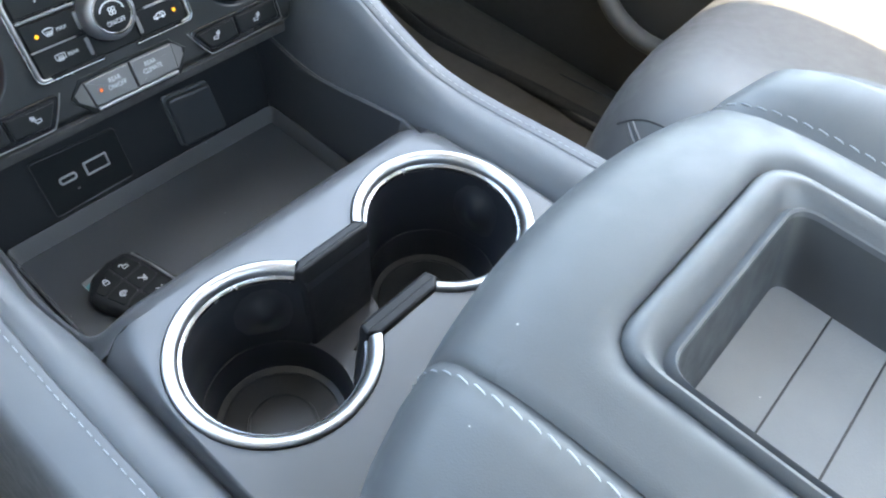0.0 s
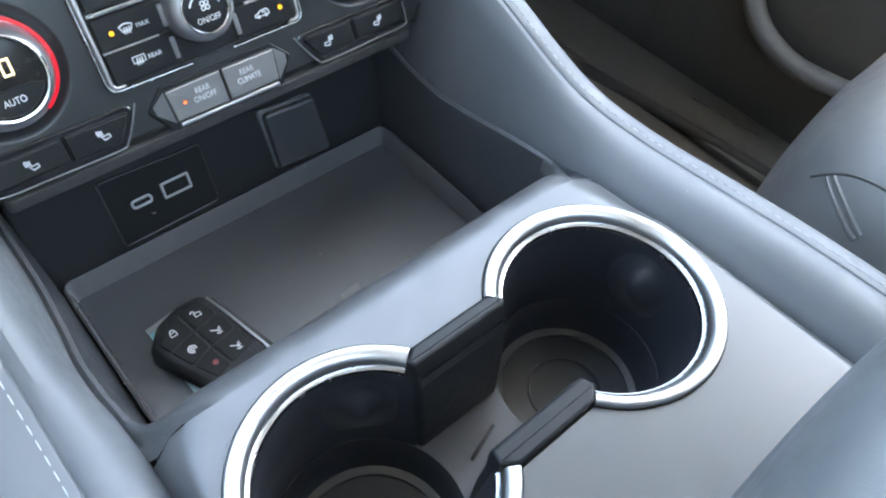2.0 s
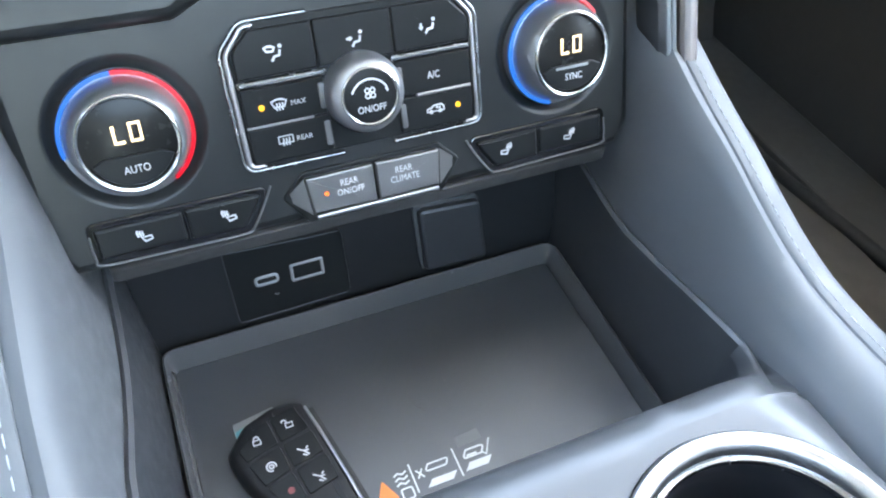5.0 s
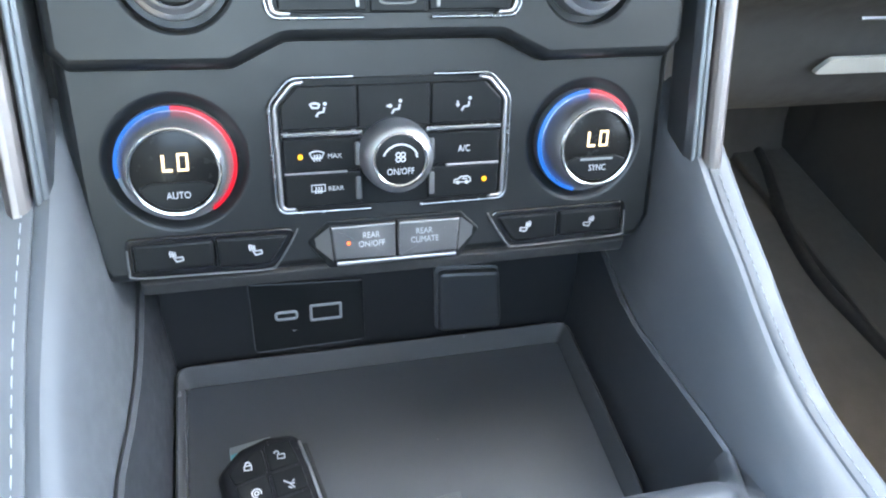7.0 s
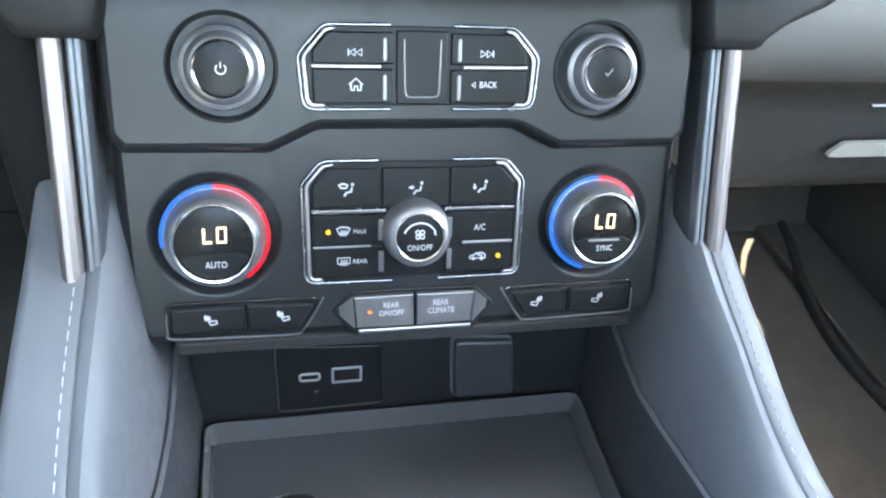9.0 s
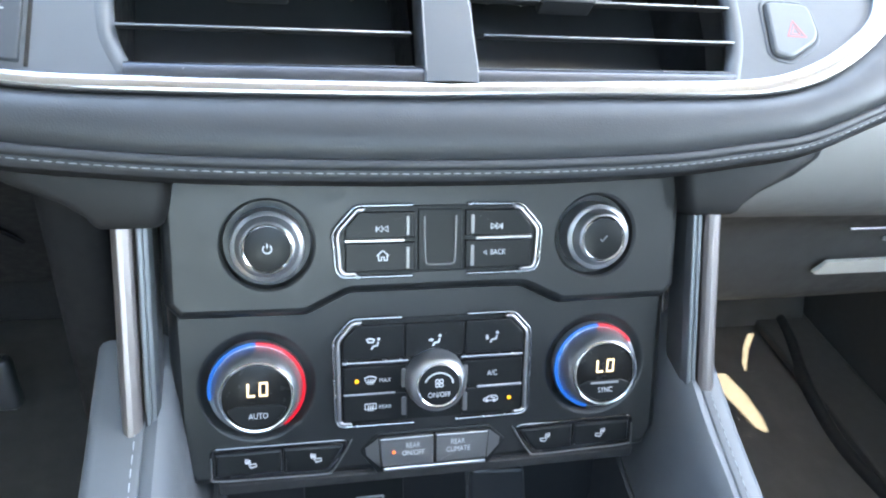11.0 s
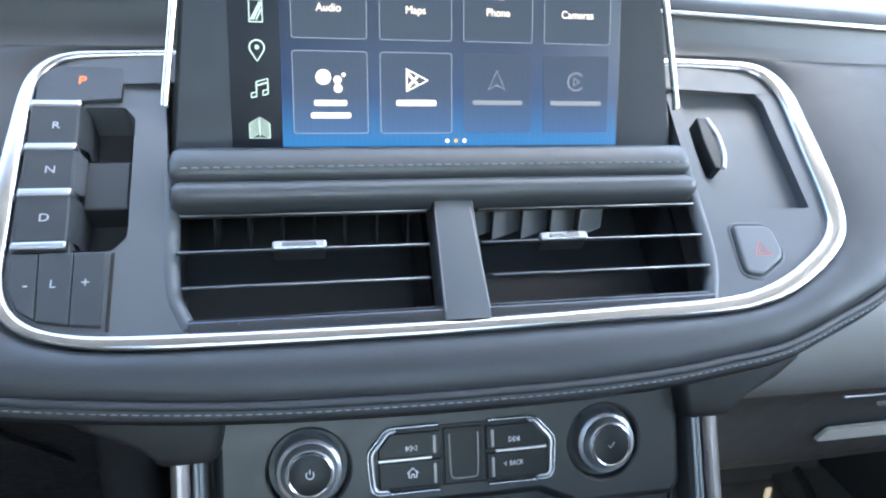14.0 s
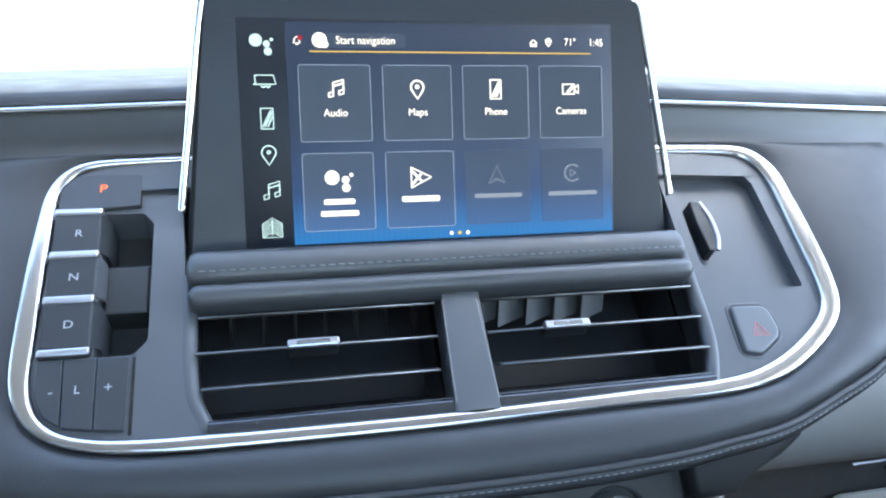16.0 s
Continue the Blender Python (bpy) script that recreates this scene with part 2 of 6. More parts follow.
def thing(name, at, label, category, group="", kind=""):
    ob = new(name)
    ob.matrix_basis = Matrix.Translation(at)
    ob.empty_display_size = 0.02
    return tagged(ob, label, category, group, kind)


def link(name, mesh, mat, parent=None, label=""):
    ob = new(name, mesh)
    mesh.materials.append(mat)
    if parent:
        ob.parent = parent
        if parent.type == "EMPTY":
            ob.matrix_parent_inverse = parent.matrix_basis.inverted()
    return tagged(ob, label)


def part(name, bm, mat, parent=None, label="", smooth=True, angle=40):
    bmesh.ops.recalc_face_normals(bm, faces=bm.faces)
    mesh = bpy.data.meshes.new(name)
    for f in bm.faces:
        f.smooth = smooth and len(f.verts) < 5
    if smooth:
        for e in bm.edges:
            if len(e.link_faces) == 2 and e.calc_face_angle(0) > radians(angle):
                e.smooth = False
    bm.to_mesh(mesh)
    bm.free()
    return link(name, mesh, mat, parent, label)


def loft(loops, closed=True, caps=(False, False), bm=None):
    """Skin over loops of equally many points."""
    bm = bm or bmesh.new()
    rows = [[bm.verts.new(p) for p in loop] for loop in loops]
    n = len(rows[0])
    for a, b in zip(rows, rows[1:]):
        for i in range(n if closed else n - 1):
            j = (i + 1) % n
            bm.faces.new((a[i], a[j], b[j], b[i]))
    for row, cap in ((rows[0], caps[0]), (rows[-1], caps[1])):
        if cap:
            bm.faces.new(row)
    return bm


def on(m, loop, n=0.0):
    """Points in a panel's plane, given in millimetres, as places in the car."""
    return [m @ Vector((p[0] / 1000, p[1] / 1000, (n if len(p) < 3 else p[2]) / 1000)) for p in loop]


def rounded(points, radius, steps=4):
    """A polygon with its corners rounded; radius may be a list."""
    out, n = [], len(points)
    for i, p in enumerate(points):
        p = Vector(p[:2])
        a, b = Vector(points[i - 1][:2]) - p, Vector(points[(i + 1) % n][:2]) - p
        r = radius[i] if isinstance(radius, (list, tuple)) else radius
        half = max(0.05, a.angle(b) / 2)
        cut = min(r / math.tan(half), a.length * 0.48, b.length * 0.48)
        q0, q1 = p + a.normalized() * cut, p + b.normalized() * cut
        for k in range(steps + 1):
            t = k / steps
            out.append(tuple((q0 * (1 - t) + p * t) * (1 - t) + (p * (1 - t) + q1 * t) * t))
    return out


def shrink(loop, d):
    """The loop moved inwards by d."""
    n, out = len(loop), []
    area = sum(loop[i - 1][0] * loop[i][1] - loop[i][0] * loop[i - 1][1] for i in range(n))
    s = 1 if area > 0 else -1
    for i in range(n):
        p = Vector(loop[i])
        a, b = p - Vector(loop[i - 1]), Vector(loop[(i + 1) % n]) - p
        na, nb = Vector((-a.y, a.x)), Vector((-b.y, b.x))
        m = (na.normalized() if na.length > 1e-9 else nb.normalized()) + (nb.normalized() if nb.length > 1e-9 else na.normalized())
        m = m.normalized() if m.length > 1e-6 else na.normalized()
        out.append(tuple(p + m * s * d))
    return out


def slab_bm(m, loop, n0, n1, bevel=0.6, bm=None):
    """A plate with this outline in the panel's plane, from depth n0 to its face at n1, with a rounded front edge."""
    loops = [on(m, loop, n0), on(m, loop, n1 - bevel), on(m, shrink(loop, bevel * 0.3), n1 - bevel * 0.3), on(m, shrink(loop, bevel), n1)]
    return loft(loops, True, (True, True), bm)


def slab(name, m, loop, n0, n1, mat, parent=None, bevel=0.6, label=""):
    return part(name, slab_bm(m, loop, n0, n1, bevel), mat, parent, label, angle=35)


def box_loop(x0, y0, x1, y1, r=1.0, steps=3):
    return rounded([(x0, y0), (x1, y0), (x1, y1), (x0, y1)], r, steps)


def circle(cx, cy, r, n=48, a0=0.0, a1=360.0):
    full = abs(a1 - a0) >= 360
    return [(cx + r * math.cos(radians(a0 + (a1 - a0) * k / (n if full else n - 1))), cy + r * math.sin(radians(a0 + (a1 - a0) * k / (n if full else n - 1)))) for k in range(n)]


def turned(name, m, cx, cy, profile, mat, parent=None, n=56, caps=(False, True), label=""):
    """A turned piece: profile of (radius, height) in millimetres round an axis out of the panel."""
    return part(name, loft([on(m, circle(cx, cy, r, n), h) for r, h in profile], True, caps), mat, parent, label, angle=30)


def ring_bm(m, outer, inner, rows, bm=None):
    """A moulding between two loops: rows of (share of the way inwards, height)."""
    return loft([on(m, [tuple(Vector(a).lerp(Vector(b), s)) for a, b in zip(outer, inner)], h) for s, h in rows], True, (False, False), bm)


def spline(points, count):
    """Smooth curve through the points, evenly spread over them."""
    pts = [Vector(p) for p in points]
    out = []
    for k in range(count):
        t = k / (count - 1) * (len(pts) - 1)
        i = min(int(t), len(pts) - 2)
        u = t - i
        p0, p1, p2, p3 = pts[max(i - 1, 0)], pts[i], pts[i + 1], pts[min(i + 2, len(pts) - 1)]
        out.append(0.5 * ((2 * p1) + (p2 - p0) * u + (2 * p0 - 5 * p1 + 4 * p2 - p3) * u * u + (3 * p1 - p0 - 3 * p2 + p3) * u ** 3))
    return out


def tube_bm(points, r, sides=8, bm=None, closed=False):
    pts = [Vector(p) for p in points]
    bm = bm or bmesh.new()
    loops, n = [], len(pts)
    up = Vector((0.13, 0.21, 0.97))
    for i, p in enumerate(pts):
        d = (pts[(i + 1) % n] - pts[i - 1]) if closed else pts[min(i + 1, n - 1)] - pts[max(i - 1, 0)]
        d.normalize()
        side = d.cross(up).normalized()
        up2 = side.cross(d)
        rr = r[i] if isinstance(r, (list, tuple)) else r
        loops.append([p + side * rr * math.cos(2 * math.pi * k / sides) + up2 * rr * math.sin(2 * math.pi * k / sides) for k in range(sides)])
    if closed:
        loops.append(loops[0])
    return loft(loops, True, (not closed, not closed), bm)


def path_points(points, step):
    """Places every step metres along a polyline, with directions."""
    out, carry = [], 0.0
    pts = [Vector(p) for p in points]
    for a, b in zip(pts, pts[1:]):
        d = b - a
        while carry < d.length:
            out.append((a + d.normalized() * carry, d.normalized()))
            carry += step
        carry -= d.length
    return out


def stitches(points, parent, mat=None, step=0.0052, length=0.0036, r=0.00045, lift=None, label="", slant=0.0):
    """A seam's thread: a row of short rounded stitches along a line."""
    bm = bmesh.new()
    up = Vector(lift or (0, 0, 1))
    for p, d in path_points(points, step):
        side = d.cross(up).normalized()
        a, b = p - d * length / 2 - side * slant, p + d * length / 2 + side * slant
        mid = (a + b) / 2 + up * r * 0.9
        tube_bm([a - up * r, a.lerp(mid, 0.35) + up * r * 0.4, mid, b.lerp(mid, 0.35) + up * r * 0.4, b - up * r], [r * 0.5, r, r * 1.1, r, r * 0.5], 5, bm)
    ob = part("stitching", bm, mat or THREAD, parent, label)
    return tagged(ob, kind="stuff")


def stroke_bm(m, lines, width, n0, n1, bm=None):
    """Flat strokes in a panel's plane: printed symbols. Lines of (x, y) in millimetres; a closed one repeats its first point."""
    bm = bm or bmesh.new()
    for line in lines:
        closed = len(line) > 2 and line[0] == line[-1]
        pts = [Vector(p) for p in (line[:-1] if closed else line)]
        n, left, right = len(pts), [], []
        for i, p in enumerate(pts):
            a = pts[i - 1] if closed or i else pts[0]
            b = pts[(i + 1) % n] if closed or i < n - 1 else pts[-1]
            d0, d1 = (p - a), (b - p)
            d = (d0.normalized() if d0.length > 1e-9 else Vector((0, 0))) + (d1.normalized() if d1.length > 1e-9 else Vector((0, 0)))
            d = d.normalized() if d.length > 1e-6 else Vector((1, 0))
            off = Vector((-d.y, d.x)) * width / 2
            left.append(tuple(p + off)), right.append(tuple(p - off))
        rows = [on(m, left, n0), on(m, left, n1), on(m, right, n1), on(m, right, n0)]
        vs = [[bm.verts.new(q) for q in row] for row in rows]
        for i in range(n if closed else n - 1):
            j = (i + 1) % n
            for a, b in ((0, 1), (1, 2), (2, 3)):
                bm.faces.new((vs[a][i], vs[a][j], vs[b][j], vs[b][i]))
    return bm


def fill_bm(m, loops, n0, n1, bm=None):
    bm = bm or bmesh.new()
    for loop in loops:
        loft([on(m, loop, n0), on(m, loop, n1)], True, (False, True), bm)
    return bm


def moved(lines, cx, cy, s=1.0):
    return [[(cx + x * s, cy + y * s) for x, y in line] for line in lines]


def text(body, m, x, y, size, mat, parent, n=0.3, squeeze=1.0, name="lettering"):
    """Raised or printed words, centred on (x, y), size being the height of capitals in millimetres."""
    cu = bpy.data.curves.new(name, "FONT")
    cu.body, cu.align_x, cu.align_y = body, "CENTER", "CENTER"
    cu.size = size / 0.70 / 1000
    cu.extrude = 0.00008
    cu.resolution_u = 3
    tmp = bpy.data.objects.new("tmp", cu)
    mesh = bpy.data.meshes.new_from_object(tmp)
    bpy.data.objects.remove(tmp)
    mesh.transform(m @ Matrix.Translation((x / 1000, y / 1000, n / 1000)) @ Matrix.Diagonal((squeeze, 1, 1, 1)))
    mesh.name = name
    mesh.materials.clear()
    return link(name, mesh, mat, parent)


def plate_bm(m, outer, holes, n0, n1, bm=None):
    """A flat plate with holes through it."""
    bm = bm or bmesh.new()
    faces = []
    for n in (n1, n0):
        edges = []
        rings = []
        for loop in [outer] + holes:
            vs = [bm.verts.new(p) for p in on(m, loop, n)]
            rings.append(vs)
            edges += [bm.edges.new((vs[i - 1], vs[i])) for i in range(len(vs))]
        bmesh.ops.triangle_fill(bm, use_beauty=True, edges=edges)
        faces.append(rings)
    for a, b in zip(*faces):
        for i in range(len(a)):
            bm.faces.new((a[i - 1], a[i], b[i], b[i - 1]))
    return bm


def resample(loop, n):
    """n points evenly along a closed loop, from its first point."""
    pts = [Vector(p) for p in loop] + [Vector(loop[0])]
    lens = [0.0]
    for a, b in zip(pts, pts[1:]):
        lens.append(lens[-1] + (b - a).length)
    out, i = [], 0
    for k in range(n):
        s = lens[-1] * k / n
        while lens[i + 1] < s:
            i += 1
        t = (s - lens[i]) / max(1e-9, lens[i + 1] - lens[i])
        out.append(tuple(pts[i].lerp(pts[i + 1], t)))
    return out


def brick(name, x0, x1, y0, y1, z0, z1, mat, parent=None, bevel=0.004, label=""):
    """A block with rounded edges, in metres."""
    loop = rounded([(x0 * 1000, y0 * 1000), (x1 * 1000, y0 * 1000), (x1 * 1000, y1 * 1000), (x0 * 1000, y1 * 1000)], bevel * 1000, 3)
    b = bevel * 1000
    bm = loft([on(FLAT, shrink(loop, b), z0 * 1000), on(FLAT, loop, z0 * 1000 + b), on(FLAT, loop, z1 * 1000 - b), on(FLAT, shrink(loop, b * 0.3), z1 * 1000 - b * 0.3), on(FLAT, shrink(loop, b), z1 * 1000)], True, (True, True))
    return part(name, bm, mat, parent, label)


# ---------------------------------------------------------------- cabin shell
def cabin():
    floor = brick("floor", -0.80, 0.80, -2.6, 0.70, -0.05, 0.0, CARPET, None, 0.004)
    tagged(floor, "black carpeted car floor under the console", "floor", kind="structure")
    pane = box_loop(-400, -1500, 400, -640, 60, 5)
    roof = part("ceiling", plate_bm(FLAT, [(-800, -2600), (800, -2600), (800, 120), (-800, 120)], [pane], 1205, 1250), HEADLINER, None, angle=30)
    sunroof = part("window_2", slab_bm(FLAT, shrink(pane, -8), 1251, 1255, 1), GLASS)
    sunroof.visible_shadow = False
    tagged(sunroof, "clear glass roof panel over the rear seats", "glass roof", kind="structure")
    tagged(roof, "grey fabric headliner over the cabin", "ceiling", kind="structure")
    for side in (-1, 1):
        n = "wall_left" if side < 0 else "wall_right"
        xi, xo = 0.80 * side, 0.88 * side
        w = thing(n, (0.84 * side, -0.9, 0), "dark grey car door side, window opening filled in on the left", "car side", kind="structure")
        lo, hi = min(xi, xo), max(xi, xo)
        if side < 0:
            brick("door_card", lo, hi, -2.6, 0.75, 0.0, 0.73, DOOR, w, 0.012)
            # unseen fill over the left windows, added to hold light off that side
            brick("panel", lo, hi, -0.502, 0.10, 0.728, 1.16, DOOR, w, 0.01)
            brick("panel", lo, hi, -1.752, -0.618, 0.728, 1.16, DOOR, w, 0.01)
        else:
            # thin panel added here; its two holes shape sun streaks on the floor
            brick("door_card", lo, hi, -2.6, 0.23, 0.0, 0.73, DOOR, w, 0.002)
            brick("door_card", lo, hi, 0.55, 0.75, 0.0, 0.73, DOOR, w, 0.002)
            side_plane = Matrix(((0, 0, 1, 0.80), (1, 0, 0, 0), (0, 1, 0, 0), (0, 0, 0, 1)))
            wide = [(437, 528), (339, 478), (290, 480), (266, 492), (262, 508), (268, 528), (379, 585)]
            thin = [(517, 267), (521, 238), (474, 307), (401, 395), (431, 377), (478, 324)]
            part("streak_mask", plate_bm(side_plane, [(225, 0), (555, 0), (555, 730), (225, 730)], [wide, thin], 0, 2), DOOR, w, "added panel with two holes shaped for sun streaks", smooth=False)
        brick("pillar", lo, hi, -0.62, -0.50, 0.73, 1.20, DOOR, w, 0.01)
        brick("pillar", lo, hi, -2.6, -1.75, 0.73, 1.20, DOOR, w, 0.01)
        # sloping front pillar
        a, b = Vector((0.90 * side, 0.58, 0.74)), Vector((0.72 * side, 0.11, 1.20))
        part("pillar", tube_bm([a, a.lerp(b, 0.5) + Vector((0, 0.02, 0.02)), b], 0.035, 10), DOOR, w)
        brick("roof_rail", min(0.62 * side, 0.74 * side), max(0.62 * side, 0.74 * side), -2.6, 0.11, 1.15, 1.21, HEADLINER, w, 0.012)
    back = thing("wall_back", (0, -2.6, 0), "dark rear of the cabin with a window", "car rear", kind="structure")
    brick("panel", -0.88, 0.88, -2.68, -2.6, 0.0, 0.78, DOOR, back, 0.01)
    brick("pillar", -0.88, -0.62, -2.68, -2.6, 0.78, 1.24, DOOR, back, 0.01)
    brick("pillar", 0.62, 0.88, -2.68, -2.6, 0.78, 1.24, DOOR, back, 0.01)
    front = brick("wall_front", -0.88, 0.88, 0.68, 0.80, 0.0, 0.715, PLASTIC_DIM, None, 0.01)
    tagged(front, "black firewall behind the footwells", "bulkhead", kind="structure")
    bm = loft([[Vector((x, 0.84 - 0.05 * (x / 0.82) ** 2, 0.743)) for x in np.linspace(-0.98, 0.98, 13)], [Vector((x * 0.75, 0.09 - 0.03 * (x / 0.82) ** 2, 1.215)) for x in np.linspace(-0.82, 0.82, 13)]], False)
    ws = part("window_1", bm, GLASS, None)
    ws.visible_shadow = False
    tagged(ws, "clear sloping windshield glass above the dashboard", "windshield", kind="structure")


def outside():
    bm = loft([on(FLAT, circle(0, 0, r * 1000, 64), -620) for r in (0.5, 4, 20, 120, 900, 4000)], True, (True, False))
    tagged(part("ground", bm, CONCRETE), "sunlit pale concrete lot outside the car", "ground", kind="structure")
    rng = random.Random(4)
    for cx, cy, w, d in ((9, 26, 5, 2.2), (17, 30, 9, 3), (-14, 34, 8, 3)):
        loop = [(1000 * (cx + w * math.cos(a) * rng.uniform(0.8, 1.2)), 1000 * (cy + d * math.sin(a) * rng.uniform(0.8, 1.2))) for a in np.linspace(0, 2 * math.pi, 22)[:-1]]
        tagged(part("lawn", loft([on(FLAT, loop, -640), on(FLAT, shrink(loop, 300), -560)], True, (False, True)), GRASS), "patch of dry yellowish grass in the lot", "grass", kind="stuff")


# ---------------------------------------------------------------- centre console
XW = 0.0035
WING_Y = (-0.60, -0.40, -0.30, -0.24, -0.20, -0.15, -0.12, -0.10, -0.08, -0.06, -0.035, -0.013, 0.01, 0.03)
WING_S = (0.470, 0.468, 0.466, 0.464, 0.461, 0.457, 0.461, 0.468, 0.478, 0.4865, 0.4945, 0.502, 0.511, 0.519)
WING_E = (0.462, 0.460, 0.456, 0.450, 0.4470, 0.4450, 0.4412, 0.4388, 0.4355, 0.4318, 0.4303, 0.4305, 0.432, 0.434)
WING_XR = (0.117, 0.117, 0.117, 0.117, 0.117, 0.117, 0.1180, 0.1172, 0.1165, 0.1158, 0.1138, 0.1150, 0.117, 0.118)
WING_XL = (0.117, 0.117, 0.117, 0.117, 0.117, 0.1170, 0.1180, 0.1200, 0.1203, 0.1185, 0.1168, 0.1165, 0.1168, 0.117)
# the seam, inside of which the leather rolls over a soft ridge
SEAM_XR = (0.147, 0.147, 0.1465, 0.146, 0.1455, 0.1445, 0.140, 0.1365, 0.1335, 0.1330, 0.1335, 0.1345, 0.135, 0.135)
SEAM_XL = (0.1385, 0.1385, 0.1385, 0.1385, 0.1385, 0.1385, 0.1385, 0.1385, 0.1385, 0.1385, 0.1385, 0.1380, 0.1375, 0.137)


def wing_x(y, side):
    return float(np.interp(y, WING_Y, WING_XR if side > 0 else WING_XL))


def wing_row(i, side):
    y, s, e = WING_Y[i], WING_S[i], WING_E[i]
    x, m = (WING_XR[i], SEAM_XR[i]) if side > 0 else (WING_XL[i], SEAM_XL[i])
    w, h = m - x, s + 0.002 - e
    o = 0.0125 if side > 0 else 0.0225
    pts = [(x - 0.001, e - 0.012), (x, e), (x + w * 0.12, e + h * 0.30), (x + w * 0.26, e + h * 0.62), (x + w * 0.40, e + h * 0.84), (x + w * 0.55, e + h * 0.955), (x + w * 0.74, s + 0.0020), (m - 0.0032, s + 0.0012), (m - 0.0007, s + 0.0001), (m, s - 0.0008), (m + 0.0007, s + 0.0001), (m + 0.0030, s + 0.0005), (m + o - 0.0030, s - 0.0002), (m + o, s - 0.0016), (m + o + 0.0021, s - 0.0048), (m + o + 0.0039, s - 0.012), (m + o + 0.0075, s - 0.04), (m + o + 0.0145, s - 0.11), (0.190, 0.25), (0.200, 0.02)]
    return [Vector((XW + side * px, y, pz)) for px, pz in pts]


def console():
    c = thing("center_console", (0, -0.2, 0), "dark grey leather-sided console between the front seats", "console")
    # flat top with the dumbbell opening for the cup holders
    bar = []
    for cx, a0, a1 in ((58.5, -143, 143), (-58.5, 37, 323)):
        bar += circle(cx, -200, 50.2, 40, a0, a1)
    R2 = 51.4
    outer = [(58.5 + R2, -420), (58.5 + R2, -240)] + circle(58.5, -200, R2, 16, 0, 90) + circle(-58.5, -200, R2, 16, 90, 180) + [(-58.5 - R2, -240), (-58.5 - R2, -420)]
    part("top_panel", plate_bm(FLAT, outer, [bar], 456, 460), CONSOLE, c, "satin charcoal panel round the cup holders", angle=30)

    def seam_z(y):
        return float(np.interp(y, WING_Y, WING_E)) - 0.0012

    def top_z(x, y):
        # the top droops towards the side seams, earlier near its front corners
        xw = 0.1207 if x > 0 else 0.1137
        xs = float(np.interp(y, (-0.190, -0.145), (0.1092, 0.088 if x > 0 else 0.099)))
        t = min(1.0, max(0.0, (abs(x) - xs) / (xw - xs)))
        return 0.460 - (0.460 - seam_z(y)) * t ** 1.8

    for side in (-1, 1):
        rows = []
        x0, x1 = side * (58.5 + R2) / 1000, XW + side * 0.1172
        for y in (-0.42, -0.34, -0.27, -0.24, -0.22, -0.20):
            z = seam_z(y)
            rows.append([Vector((x0 + (x1 - x0) * t, y, 0.460 - (0.460 - z) * t ** 1.8)) for t in (0, 0.15, 0.3, 0.5, 0.7, 0.85, 1.0)] + [Vector((x1 + side * 0.001, y, z - 0.008))])
        for k in range(1, 19):
            a = radians(5 * k)
            ux, uy = side * math.cos(a), math.sin(a)
            p0 = Vector((side * 0.0585 + ux * R2 / 1000, -0.2 + uy * R2 / 1000, 0))
            reach = min((x1 - side * 0.0585) / ux if abs(ux) > 1e-6 else 9.0, 0.055 / max(1e-6, uy))
            p1 = Vector((side * 0.0585 + ux * reach, -0.2 + uy * reach, 0))
            row = []
            for t in (0, 0.15, 0.3, 0.5, 0.7, 0.85, 1.0):
                q = p0.lerp(p1, t)
                q.z = top_z(q.x, q.y) if t else 0.460
                row.append(q)
            rows.append(row + [row[-1] + (Vector((side * 0.001, 0, -0.008)) if uy * abs(x1 - side * 0.0585) < 0.055 * abs(ux) else Vector((0, 0, 0)))])
        part("side_panel", loft(rows, False), CONSOLE, c, angle=60)
    # mouth of the tray: the top rolls over its front edge and, round two soft corners, along both side walls
    zf, y_in = 0.364, -0.1285
    roll = ((0.0165, 0.0), (0.0125, 0.0005), (0.0088, 0.0019), (0.0054, 0.0050), (0.0022, 0.0125), (0.0, 0.085))

    def wall_col(y, side):
        e, x = float(np.interp(y, WING_Y, WING_E)), wing_x(y, side)
        return [(x - 0.1045 + a, e - b) for a, b in ((0.0014, 0.0085), (-0.0008, 0.0042), (-0.0022, 0.0030), (-0.0040, 0.0042), (-0.0056, 0.0110))] + [(0.0, zf)]

    for side in (-1, 1):
        R = 0.014
        cx, cy = XW + side * (0.1045 - R), y_in + R
        xw = XW + side * 0.1172
        line = []
        for x in list(np.linspace(0.0, side * 0.0585, 7)) + list(np.linspace(side * 0.0585, cx, 6)[:-1]):
            z0 = top_z(x, -0.145)
            inside = len(line) < 7
            line.append([Vector((x, -0.2 + R2 / 1000 if inside else -0.145, 0.460 if inside else z0))] + [Vector((x, y_in - d, z0 - z)) for d, z in roll])
        wc = wall_col(cy, side)
        for k in range(13):
            a = radians(90 * k / 12)
            f = 0.5 - 0.5 * math.cos(2 * a)
            ux, uy = side * math.sin(a), -math.cos(a)
            reach = min((abs(xw - cx)) / max(1e-6, abs(ux)), (R + roll[0][0]) / max(1e-6, -uy))
            px, py = cx + ux * reach, cy + uy * reach
            zo = top_z(px, py) if abs(ux) * (R + roll[0][0]) < -uy * abs(xw - cx) else seam_z(py) - 0.006 * (a - 0.785) / 0.786
            col = [Vector((px, py, zo))]
            for (d, z), (wd, wz) in zip(roll, wc):
                r = R + d * (1 - f) + wd * f
                q = Vector((cx + ux * r, cy + uy * r, 0))
                q.z = (top_z(q.x, min(q.y, -0.145)) - z) * (1 - f) + wz * f
                col.append(q)
